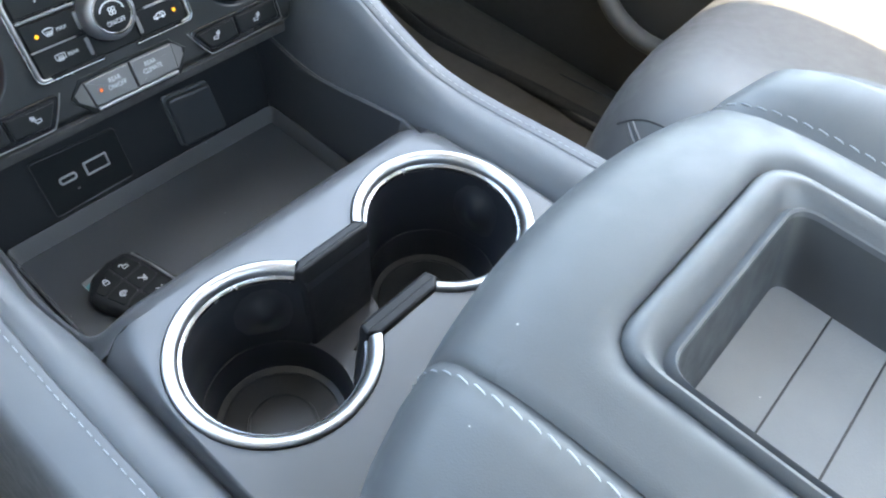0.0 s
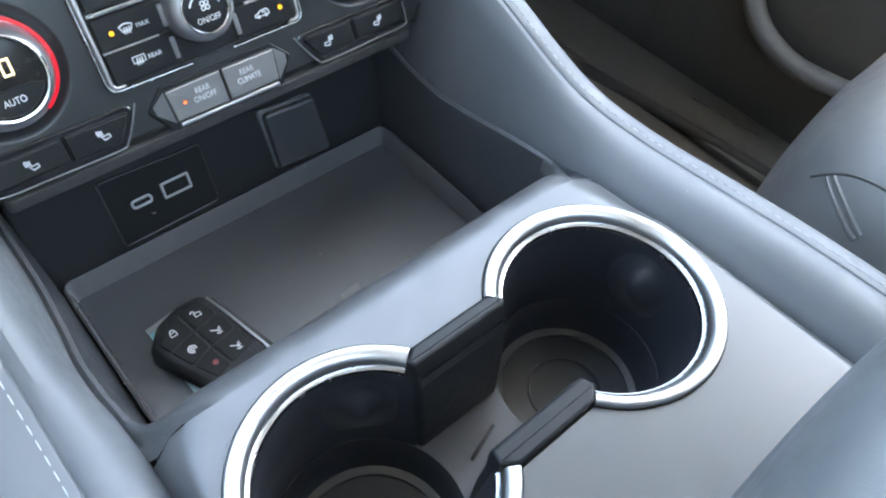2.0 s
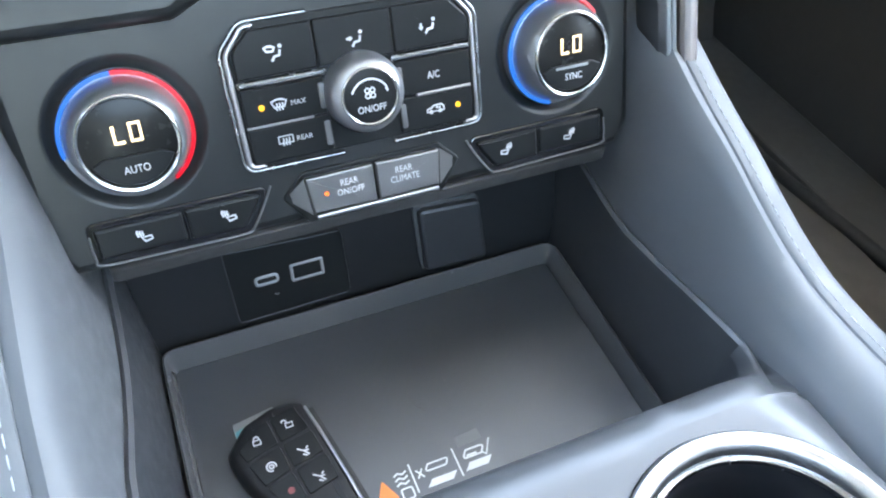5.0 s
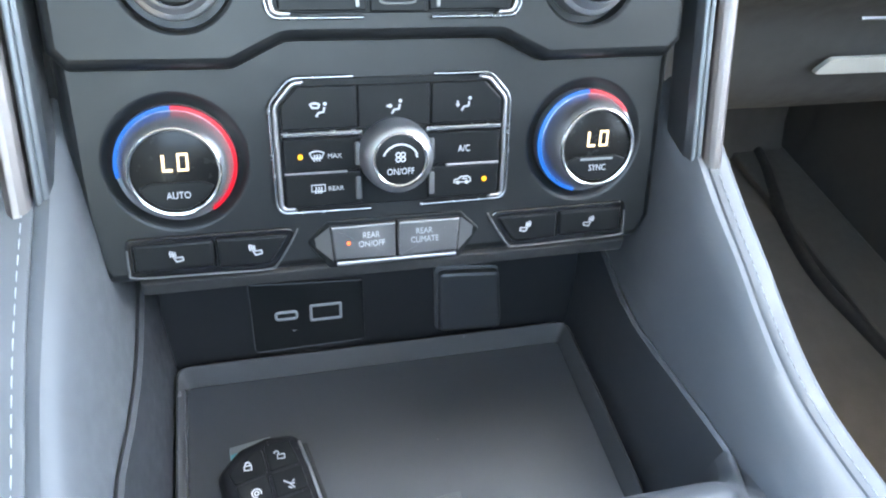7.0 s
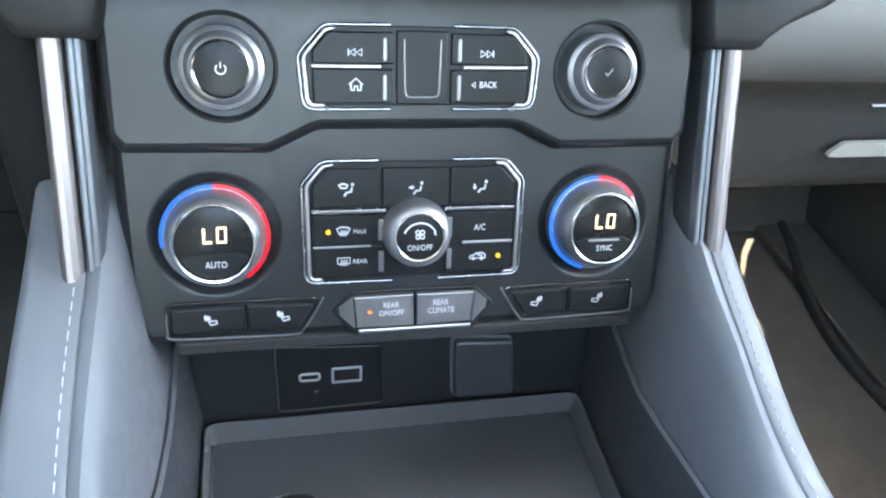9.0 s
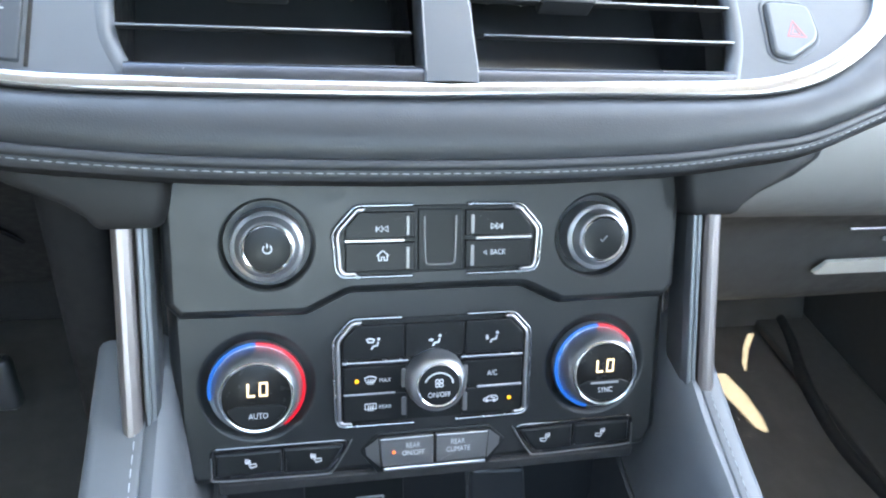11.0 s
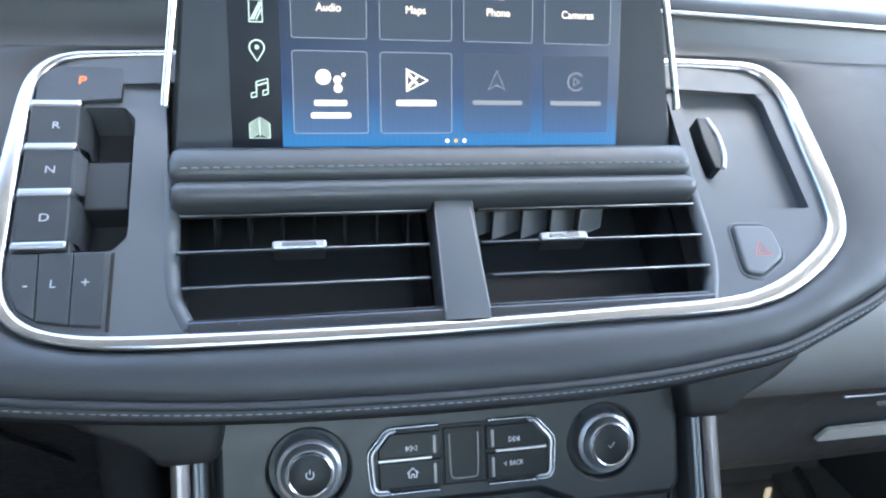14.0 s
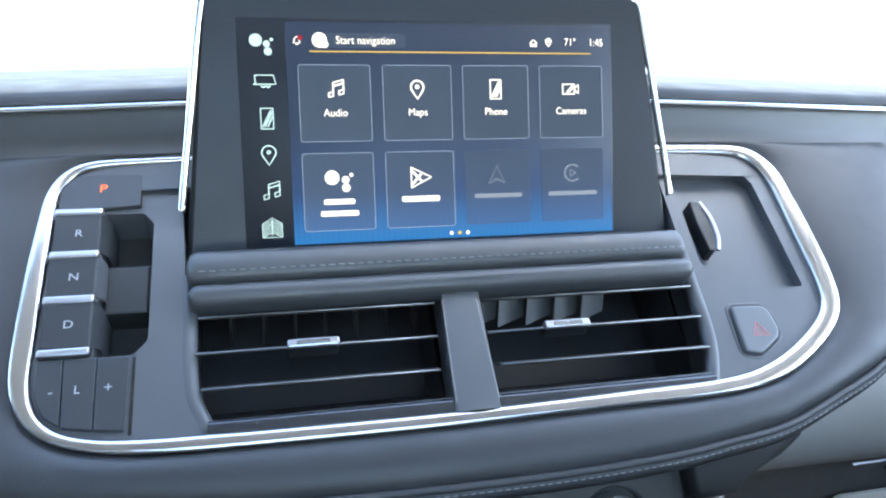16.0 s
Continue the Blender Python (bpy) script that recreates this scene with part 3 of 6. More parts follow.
            line.append(col)
        wall = [line[-1]]
        for y in np.linspace(cy, 0.028, 14)[1:]:
            col = [Vector((XW + side * (0.1045 + d), y, z)) for d, z in wall_col(y, side)]
            wall.append([col[0] + Vector((side * 0.002, 0, -0.001))] + col)
        part("tray_mouth", loft([col[:6] for col in line], False), CONSOLE, c, "satin edge rolling down into the phone tray", angle=70)
        part("tray_front_wall", loft([col[5:] for col in line], False), TRAY, c, "grained plastic front wall of the phone tray", angle=70)
        part("tray_flange", loft([col[:5] for col in wall], False), CONSOLE, c, "narrow satin edge above the tray wall", angle=70)
        part("tray_wall", loft([col[4:] for col in wall], False), TRAY, c, "grained plastic side wall of the phone tray", angle=70)
    part("tray_floor", slab_bm(FLAT, box_loop(-107, -124, 112, 30, 3), 350, 364, 1), PLASTIC, c)
    # leather wings
    for side in (-1, 1):
        rows = [wing_row(i, side) for i in range(len(WING_Y))]
        cols = [spline([row[k] for row in rows], 60) for k in range(len(rows[0]))]
        w = part("side_bolster", loft([[col[k] for col in cols] for k in range(60)], False), LEATHER, c, "grey leather-wrapped bolster with a stitched seam")
        seam = [p + Vector((side * 0.0008, 0, 0.0001)) for p in cols[11][:57]]
        stitches(seam, w, THREAD, 0.0062 if side < 0 else 0.0050, 0.0044 if side < 0 else 0.0034, 0.00026 if side < 0 else 0.00016)
    # low base that carries the console
    brick("base", XW - 0.185, XW + 0.185, -0.60, 0.06, 0.0, 0.30, PLASTIC_DIM, c, 0.01)
    return c


def tray_back():
    w = thing("tray_back_wall", (0, 0.02, 0.36), "black plastic wall at the back of the phone tray", "panel")
    slab("wall_panel", BW, box_loop(-106, -36, 112, 72, 4), -6, 0, PLASTIC, w, 0.8)
    part("ledge", slab_bm(FLAT, box_loop(-106, -12, 112, 45, 3), 452, 458, 1), PLASTIC_DIM, w)
    u = thing("usb_panel", (-0.035, 0.015, 0.39), "black plate with two charging sockets set in the tray wall", "socket plate")
    slab("plate", BW, rounded([(-63, -21.5), (-6.5, -20.5), (-7.5, 16), (-64, 19)], 2.5), 0, 1.8, BUTTON, u, 0.7)
    part("plate_edge", tube_bm(on(BW, [(-64.2, 18.4, 1.5), (-63.2, -19.0, 1.5), (-62.4, -20.8, 1.5), (-60.8, -21.5, 1.5), (-8.6, -20.6, 1.5)]), 0.00028, 6), MAT_RIM, u)
    for cx, w2, h2, r, nm in ((-46.5, 5.9, 2.7, 2.6, "narrow"), (-26.7, 8.2, 4.9, 1.2, "wide")):
        outer = box_loop(cx - w2, -0.7 - h2, cx + w2, -0.7 + h2, r, 5)
        inner = shrink(outer, 1.35)
        s = part("socket", ring_bm(BW, outer, inner, ((0, 1.6), (0, 2.3), (0.3, 2.6), (0.75, 2.6), (1, 2.2), (1, -4))), SOCKET_RIM, u, nm + " grey-rimmed charging socket")
        slab("recess", BW, inner, -4, -3.5, PLASTIC_DIM, s, 0.1)
        slab("tongue", BW, shrink(inner, 0.9), -3.5, 1.2, BUTTON, s, 0.2)
    part("glyph", stroke_bm(BW, [[(-44, -9.5), (-43, -10.5), (-42, -9.8)]], 0.4, 1.7, 1.95), INK_DIM, u)
    f = thing("outlet_cover", (0.05, 0.012, 0.39), "dark grey square hinged cover of a power outlet", "outlet cover")
    slab("frame", BW, rounded([(31.6, -20.6), (69.0, -22.0), (65.4, 16.6), (29.2, 19.4)], 3.5), 0, 1.6, MAT_RIM, f, 0.8, "slightly paler frame round the cover")
    slab("flap", BW, rounded([(33.4, -19.8), (68.4, -21.2), (64.8, 14.6), (31.6, 16.8)], 3.5), 1, 5.4, FLAP, f, 1.8)


def charging_pad():
    p = thing("charging_pad", (0, -0.06, 0.364), "black rubber phone charging mat with raised rim", "charging mat")
    outer = box_loop(-102, -119, 106.5, 4, 8, 6)
    inner = shrink(outer, 4.5)
    slab("mat", FLAT, inner, 364, 368, RUBBER, p, 0.4)
    part("rim", ring_bm(FLAT, outer, shrink(outer, 4.5), ((0, 364), (0, 379), (0.12, 381), (0.35, 381.6), (0.55, 380.5), (1, 368))), MAT_RIM, p, "raised plastic rim round the mat")
    ring = [(14 + 13 * math.cos(a), -52 + 13 * math.sin(a)) for a in np.linspace(2.2, 4.1, 12)]
    part("emblem", stroke_bm(FLAT, [ring], 0.4, 367.9, 368.15), RUBBER_MARK, p, "faint embossed charging mark")
    z0, z1 = 368.0, 368.2
    part("warning_triangle", fill_bm(FLAT, [rounded([(-30.5, -97), (-20.5, -97), (-25.5, -87)], 0.8)], z0, z1), ORANGE_PRINT, p, "orange printed warning triangle")
    g = bmesh.new()
    stroke_bm(FLAT, [[(-20, -92 + k), (-18, -91 + k), (-16, -92 + k), (-14, -91 + k)] for k in (0, 2.3, 4.6)], 0.8, z0, z1, g)
    stroke_bm(FLAT, [[(-12, -98), (-12, -84)], [(-10, -88), (-7, -92)], [(-10, -92), (-7, -88)], [(9, -98), (9, -84)]], 0.7, z0, z1, g)
    stroke_bm(FLAT, [rounded([(-6, -90), (4, -90), (6, -87), (-4, -87)], 1) + [rounded([(-6, -90), (4, -90), (6, -87), (-4, -87)], 1)[0]]], 0.7, z0, z1, g)
    fill_bm(FLAT, [[(-7.5, -97.4), (4.5, -97.4), (7.5, -94.2), (-4.5, -94.2)]], z0, z1, g)
    fill_bm(FLAT, [[(11, -96.4), (22, -96.4), (25, -93), (14, -93)]], z0, z1, g)
    phone = rounded([(12, -90.6), (21, -90.6), (23.5, -87), (14.5, -87)], 1)
    stroke_bm(FLAT, [phone + phone[:1], [(14, -89.6), (19, -89.6)]], 0.8, z0, z1, g)
    stroke_bm(FLAT, [[(21, -90), (23, -92), (27, -85)]], 0.8, z0, z1, g)
    stroke_bm(FLAT, [box_loop(-19, -99, -14, -94, 1) + [box_loop(-19, -99, -14, -94, 1)[0]]], 0.7, z0, z1, g)
    part("instruction_print", g, WHITE_PRINT, p, "white printed phone placement symbols")
    for k in range(6):
        part("hatching", stroke_bm(FLAT, [[(12, -84.6 + k * 0.9), (24, -83.6 + k * 0.9)]], 0.18, z0, z1), INK_DIM, p)


def key_fob():
    card = thing("card", (-0.07, -0.065, 0.368), "teal and white printed card lying under the key", "card")
    slab("sheet", FLAT, rounded([(-79, -38), (-60, -35), (-58, -96), (-77, -98)], 1), 368, 368.5, CARD, card, 0.1)
    for band in ([(-78.6, -42), (-60, -37), (-60, -47), (-78, -50)], [(-77, -86), (-62, -84), (-61, -95), (-76.6, -97)]):
        part("print", fill_bm(FLAT, [rounded(band, 1)], 368.4, 368.7), TEAL, card, "teal printed band")
    part("print", fill_bm(FLAT, [[(-79, -38), (-60, -35), (-60, -37), (-78.6, -42)]], 368.4, 368.6), INK_DIM, card)
    f = thing("key_fob", (-0.058, -0.08, 0.3685), "black six-button car key lying on the mat", "car key")
    body = rounded([(-62, -41.5), (-49, -42), (-46, -49), (-34, -113), (-40, -123), (-58, -121), (-80, -68), (-83, -57), (-74, -46)], [4, 5, 3, 4, 5, 6, 9, 6, 5], 4)
    low = shrink(body, -1.6)
    bm = loft([on(FLAT, shrink(body, 2), 368.6), on(FLAT, low, 371), on(FLAT, low, 375), on(FLAT, body, 378), on(FLAT, shrink(body, 1.6), 379.2), on(FLAT, shrink(body, 5), 379.6)], True, (True, True))
    part("shell", bm, PLASTIC, f)
    keys = ((-71, -56), (-56, -52.5), (-68, -69.5), (-53.5, -67.5), (-63, -82.5), (-50.5, -81))
    shapes = (
        [(-79.5, -58), (-68, -48.5), (-64.5, -47.5), (-62.5, -60), (-77, -64)], [(-63.5, -47), (-52, -45), (-48, -57), (-61.5, -60)],
        [(-77, -65), (-62.5, -61), (-60.5, -73.5), (-72.5, -77)], [(-61.5, -61), (-47.6, -58.5), (-45.3, -70), (-59.5, -73)],
        [(-72, -78), (-60.5, -74.5), (-57.5, -87), (-66, -90)], [(-59.3, -74), (-45, -71), (-43, -83.5), (-56.5, -87)],
    )
    lock = [[(-1.8, -2), (1.8, -2), (1.8, 0.6), (-1.8, 0.6), (-1.8, -2)], [(-1.2, 0.6), (-1.2, 2), (0, 2.8), (1.2, 2), (1.2, 0.6)]]
    unlock = [lock[0], [(-1.2, 0.6), (-1.2, 2.2), (-2.4, 3), (-3.4, 2.2), (-3.4, 1.4)]]
    start = [[(2.4 * math.cos(a), 2.4 * math.sin(a)) for a in np.linspace(-0.3, 4.9, 14)], [(1.1 * math.cos(a), 1.1 * math.sin(a)) for a in np.linspace(0, 6.2, 9)]]
    gate = [[(-3, 2.4), (0, 0.4), (2.4, -2.4)], [(0, 0.4), (2.6, 0.2)], [(-0.8, -1.4), (1.2, -2.6)], [(1.2, 1.2), (2.6, 2.2)]]
    panic = [[(0.9 * math.cos(a), 0.9 * math.sin(a)) for a in np.linspace(0, 6.28, 10)]]
    for (kx, ky), sh, ic in zip(keys, shapes, (lock, unlock, start, gate, panic, gate)):
        b = slab("key_button", FLAT, rounded(sh, 1.4, 3), 379, 380.1, BUTTON, f, 0.5, "soft black key button with a printed symbol")
        red = ic is panic
        part("symbol", stroke_bm(FLAT, moved(ic, kx, ky, 0.85), 0.6 if not red else 1.6, 380.0, 380.2), RED_DIM if red else INK, b)
    edge = [(-47.2, -46, 378.6), (-44, -60, 379.0), (-39, -86, 379.0), (-36.2, -103, 378.6)]
    part("chrome_strip", tube_bm(on(FLAT, edge), 0.0008, 8), SATIN, f, "bright chrome edge strip")
    part("blade_slot", tube_bm(on(FLAT, [(-44.9, -47, 376.5), (-37, -86, 376.5), (-34, -103, 376)]), 0.0016, 8), PLASTIC_DIM, f)


def cup_holder():
    h = thing("cup_holder", (0, -0.2, 0.37), "black double cup holder with bright metal rims", "cup holder")
    for cx in (-58.5, 58.5):
        a0, a1 = (-143, 143) if cx > 0 else (37, 323)
        rows = []
        for r, z in ((49.6, 459.6), (49.6, 461.4), (49.1, 462.2), (48.0, 462.6), (45.6, 461.9), (44.2, 461.0), (43.4, 459.6), (43.0, 457.0)):
            rows.append(on(FLAT, circle(cx, -200, r, 72, a0, a1), z))
        part("rim", loft(rows, False), RIM, h, "wide bright metal rim")
        rows = [on(FLAT, circle(cx, -200, r, 72, a0, a1), z) for r, z in ((43.0, 457.4), (42.5, 456.9), (41.3, 456.5), (40.9, 454.8))]
        part("liner", loft(rows, False), FRAME, h, "thin inner metal line")
        rows = [on(FLAT, circle(cx, -200, r, 64), z) for r, z in ((38.6, 404), (38.2, 400), (37.6, 388), (35.0, 383.6), (31.4, 382.8), (30.8, 381.9), (18.8, 381.8), (18.4, 382.9), (17.5, 382.9), (17.1, 381.8), (2, 381.6))]
        part("well", loft(rows, True, (False, True)), WELL, h, "deep black cup well")
        for ang in ((6,) if cx > 0 else (60,)):
            a = radians(ang)
            rows = []
            for u in np.linspace(-1, 1, 21):
                z = 0.432 + 0.022 * u
                wall = float(np.interp(z, (0.404, 0.420, 0.446, 0.456), (0.0394, 0.0402, 0.0412, 0.0417)))
                row = []
                for w in np.linspace(-1, 1, 21):
                    push = 0.0068 * math.exp(-(u * (2.0 if u > 0 else 1.6)) ** 2 - (w * 1.9) ** 2) * (1 - u ** 4) - 0.0003
                    b_ = a + w * radians(24)
                    row.append(Vector((cx / 1000 + (wall - push) * math.cos(b_), -0.2 + (wall - push) * math.sin(b_), z)))
                rows.append(row)
            bm = loft(rows, False)
            part("grip_finger", bm, GRIP, h, "rounded sprung grip that holds a cup")
    # one sleeve round both wells, pinched between them
    def pinched(r, half):
        a = math.degrees(math.asin(half / r))
        return circle(58.5, -200, r, 40, -180 + a, 180 - a) + circle(-58.5, -200, r, 40, a, 360 - a)

    sleeve = [on(FLAT, pinched(r, w), z) for r, w, z in ((41.9, 19.0, 455.6), (41.6, 19.0, 455), (41.2, 18.6, 446), (40.2, 18.0, 420), (39.6, 17.4, 406), (39.0, 16.6, 403.6))]
    part("sleeve", loft(sleeve), WELL, h, "black inner wall joining both cups")
    part("floor_step", plate_bm(FLAT, pinched(39.2, 16.8), [circle(-58.5, -200, 38.4, 56), circle(58.5, -200, 38.4, 56)], 399, 403.8), WELL, h)
    for s in (1, -1):
        y0 = -200 + s * 29.4

        def cheek(depth, half):
            return rounded([(-19.0, y0), (19.0, y0), (24.6, y0 - s * 4.4), (half + 3, y0 - s * depth), (-half - 3, y0 - s * depth), (-24.6, y0 - s * 4.4)], [2, 2, 1, 2, 2, 1], 3)

        top = 7.4 if s > 0 else 10.5
        rows = [on(FLAT, cheek(d, w_), z) for d, w_, z in ((15.0, 18.6, 404), (14.0, 19.0, 425), (max(11.5, top + 1), 19.4, 446), (top + 1.1, 19.8, 457), (top, 20.0, 460.4))]
        bm = loft(rows + [on(FLAT, cheek(top - 0.2, 20.0), 461.6), on(FLAT, shrink(cheek(top - 0.4, 20.0), 0.5), 462.3), on(FLAT, shrink(cheek(top - 0.4, 20.0), 1.4), 462.6)], True, (True, True))
        part("cheek", bm, PLASTIC, h, "black plastic cheek between the two cups", angle=60)
    part("slot_mark", tube_bm(on(FLAT, [(-9, -203, 404.0), (9, -197, 404.0)]), 0.0008, 6), PLASTIC_DIM, h)


GLOSS_PLATE = material("piano_black_plate", (0.011, 0.011, 0.011), 0.25, 0, 0.0, 1500, 0.1, 60, spec=0.2)


# ---------------------------------------------------------------- icons, in millimetres about their middle
def arc(cx, cy, r, a0, a1, n=12):
    return [(cx + r * math.cos(radians(a0 + (a1 - a0) * k / n)), cy + r * math.sin(radians(a0 + (a1 - a0) * k / n))) for k in range(n + 1)]


AIRFLOW_UP = [[(2.7, 1.2), (2.2, -1.2), (-0.2, -1.5), (-1.4, -3.4)], arc(3.0, 2.7, 0.42, 0, 360, 8)]
WIND = [[(-4.2, 2.6), (-2.6, 3.1), (-1.0, 3.0), (0.4, 2.4), (-0.4, 0.8), (-3.2, 1.0), (-4.2, 2.6)]]
ARROW = [[(-4.0, 0.4), (-1.6, 0.4)], [(-2.6, 1.2), (-1.4, 0.4), (-2.6, -0.4)]]
DEFROST = [[(-3.4, 1.6), (-1.6, 2.3), (0, 2.5), (1.6, 2.3), (3.4, 1.6), (2.2, -1.0), (-2.2, -1.0), (-3.4, 1.6)]] + [[(x, 0.9), (x + 0.4, 0.0), (x - 0.3, -1.2), (x + 0.1, -2.4)] for x in (-1.3, 0, 1.3)]
REAR_DEFROST = [[(-3.2, -1.3), (3.2, -1.3), (3.2, 1.9), (-3.2, 1.9), (-3.2, -1.3)]] + [[(x, 1.0), (x + 0.4, 0.1), (x - 0.3, -1.1), (x + 0.1, -2.4)] for x in (-1.3, 0, 1.3)]
CAR = [[(-4, -1), (-3.8, 0.2), (-2.2, 0.5), (-0.8, 1.5), (2.6, 1.6), (3.6, 0.6), (3.6, -1), (-4, -1)], [(2.2, 0.4), (0, 0.4), (0.8, 1.0)], arc(-2.2, -1.1, 0.6, 0, 360, 8), arc(1.9, -1.1, 0.6, 0, 360, 8)]
FAN = [arc(sx * 1.05, sy * 1.05, 0.95, 0, 360, 10) for sx in (-1, 1) for sy in (-1, 1)]
SEAT_PAD = [(-0.9, -0.3), (2.9, -0.1), (3.1, -1.6), (0.2, -2.2), (-0.9, -0.3)]
SEAT_HEAT = [[(x, 0.2), (x + 0.45, 0.9), (x - 0.1, 1.7), (x + 0.4, 2.5 + 0.3 * k)] for k, x in enumerate((-0.4, -1.4, -2.4))]
POWER = [arc(0, 0, 2.0, 130, 410, 16), [(0, 0.4), (0, 2.7)]]
PREV = [[(-2.6, 1.2), (-2.6, -1.2)], [(-0.2, 1.2), (-2.2, 0), (-0.2, -1.2), (-0.2, 1.2)], [(2.2, 1.2), (0.2, 0), (2.2, -1.2), (2.2, 1.2)]]
NEXT = [[(-x, y) for x, y in line] for line in PREV]
HOME = [[(-2.5, -0.1), (0, 2.2), (2.5, -0.1)], [(-1.8, 0.2), (-1.8, -2), (-0.6, -2), (-0.6, -0.6), (0.6, -0.6), (0.6, -2), (1.8, -2), (1.8, 0.2)]]
CHECK = [[(-1.8, 0), (-0.5, -1.3), (1.9, 1.7)]]
NOTE = [[(-2.2, -2.6), (-2.2, -1.2), (-0.6, -0.8), (-0.6, -2.2), (-2.2, -2.6)], [(-0.6, -1), (-0.6, 2.4), (3, 3.4), (3, 0)], [(-0.6, 1.2), (3, 2.2)], [(1.4, -1.8), (1.4, -0.4), (3, 0), (3, -1.4), (1.4, -1.8)]]
PIN = [arc(0, 0.8, 2.3, -35, 215, 16) + [(0, -3.4), (1.884, -0.52)], arc(0, 0.9, 0.5, 0, 360, 10)]
PHONE = [[(-2, -3.4), (2, -3.4), (2, 3.4), (-2, 3.4), (-2, -3.4)], [(-1.6, -2.8), (1.4, 2.8)], [(-0.9, -2.8), (1.8, 2.2)], [(0.1, -2.8), (1.8, 0.6)]]
CAMERA_ICON = [[(-3.2, -1.8), (1.4, -1.8), (1.4, 1.8), (-3.2, 1.8), (-3.2, -1.8)], [(1.4, 0.2), (3.0, 1.6), (3.0, -1.6), (1.4, -0.2)], [(-1.6, -1.2), (0.6, 1.2)], [(-0.8, -1.2), (1.0, 0.8)]]
TRAILER = [[(-3.2, -1), (-3.4, 2), (2.6, 2), (3.4, -1), (-4, -1)], arc(-0.8, -1.4, 0.6, 180, 360, 8), arc(0.9, -1.4, 0.6, 180, 360, 8)]
HOUSE_FAN = [[(-3.2, y), (0, y + 1.7), (3.2, y)] for y in np.linspace(-3.0, 0.9, 6)] + [[(-3.2, -3.0), (-3.2, 1.5), (0, 3.5), (3.2, 1.5), (3.2, -3.0), (-3.2, -3.0)], [(0, -2.6), (0, 2.9)]]
BELL = [[(-2, -1.4), (-1.4, -0.6), (-1.3, 1), (0, 2.2), (1.3, 1), (1.4, -0.6), (2, -1.4), (-2, -1.4)], [(-0.6, -2), (0.6, -2)]]


def glyph(m, lines, x, y, s, width, n, mat, parent, name="symbol"):
    return part(name, stroke_bm(m, moved(lines, x, y, s), width, n - 0.1, n + 0.12), mat, parent, smooth=False)


def dots(m, places, n, mat, parent, name="dot"):
    return part(name, fill_bm(m, [circle(x, y, r, 14) for x, y, r in places], n - 0.1, n + 0.12), mat, parent, smooth=False)


def bar_mark(m, x0, x1, y, h, n, mat, parent):
    """A plain bar in place of a brand's lettering."""
    return part("label_bar", fill_bm(m, [box_loop(x0, y - h / 2, x1, y + h / 2, h * 0.3, 2)], n - 0.1, n + 0.12), mat, parent, smooth=False)


# ---------------------------------------------------------------- centre stack
def chrome_path(name, m, pts, r, parent, mat=None, label=""):
    return part(name, tube_bm(on(m, pts), r / 1000, 10), mat or FRAME, parent, label)


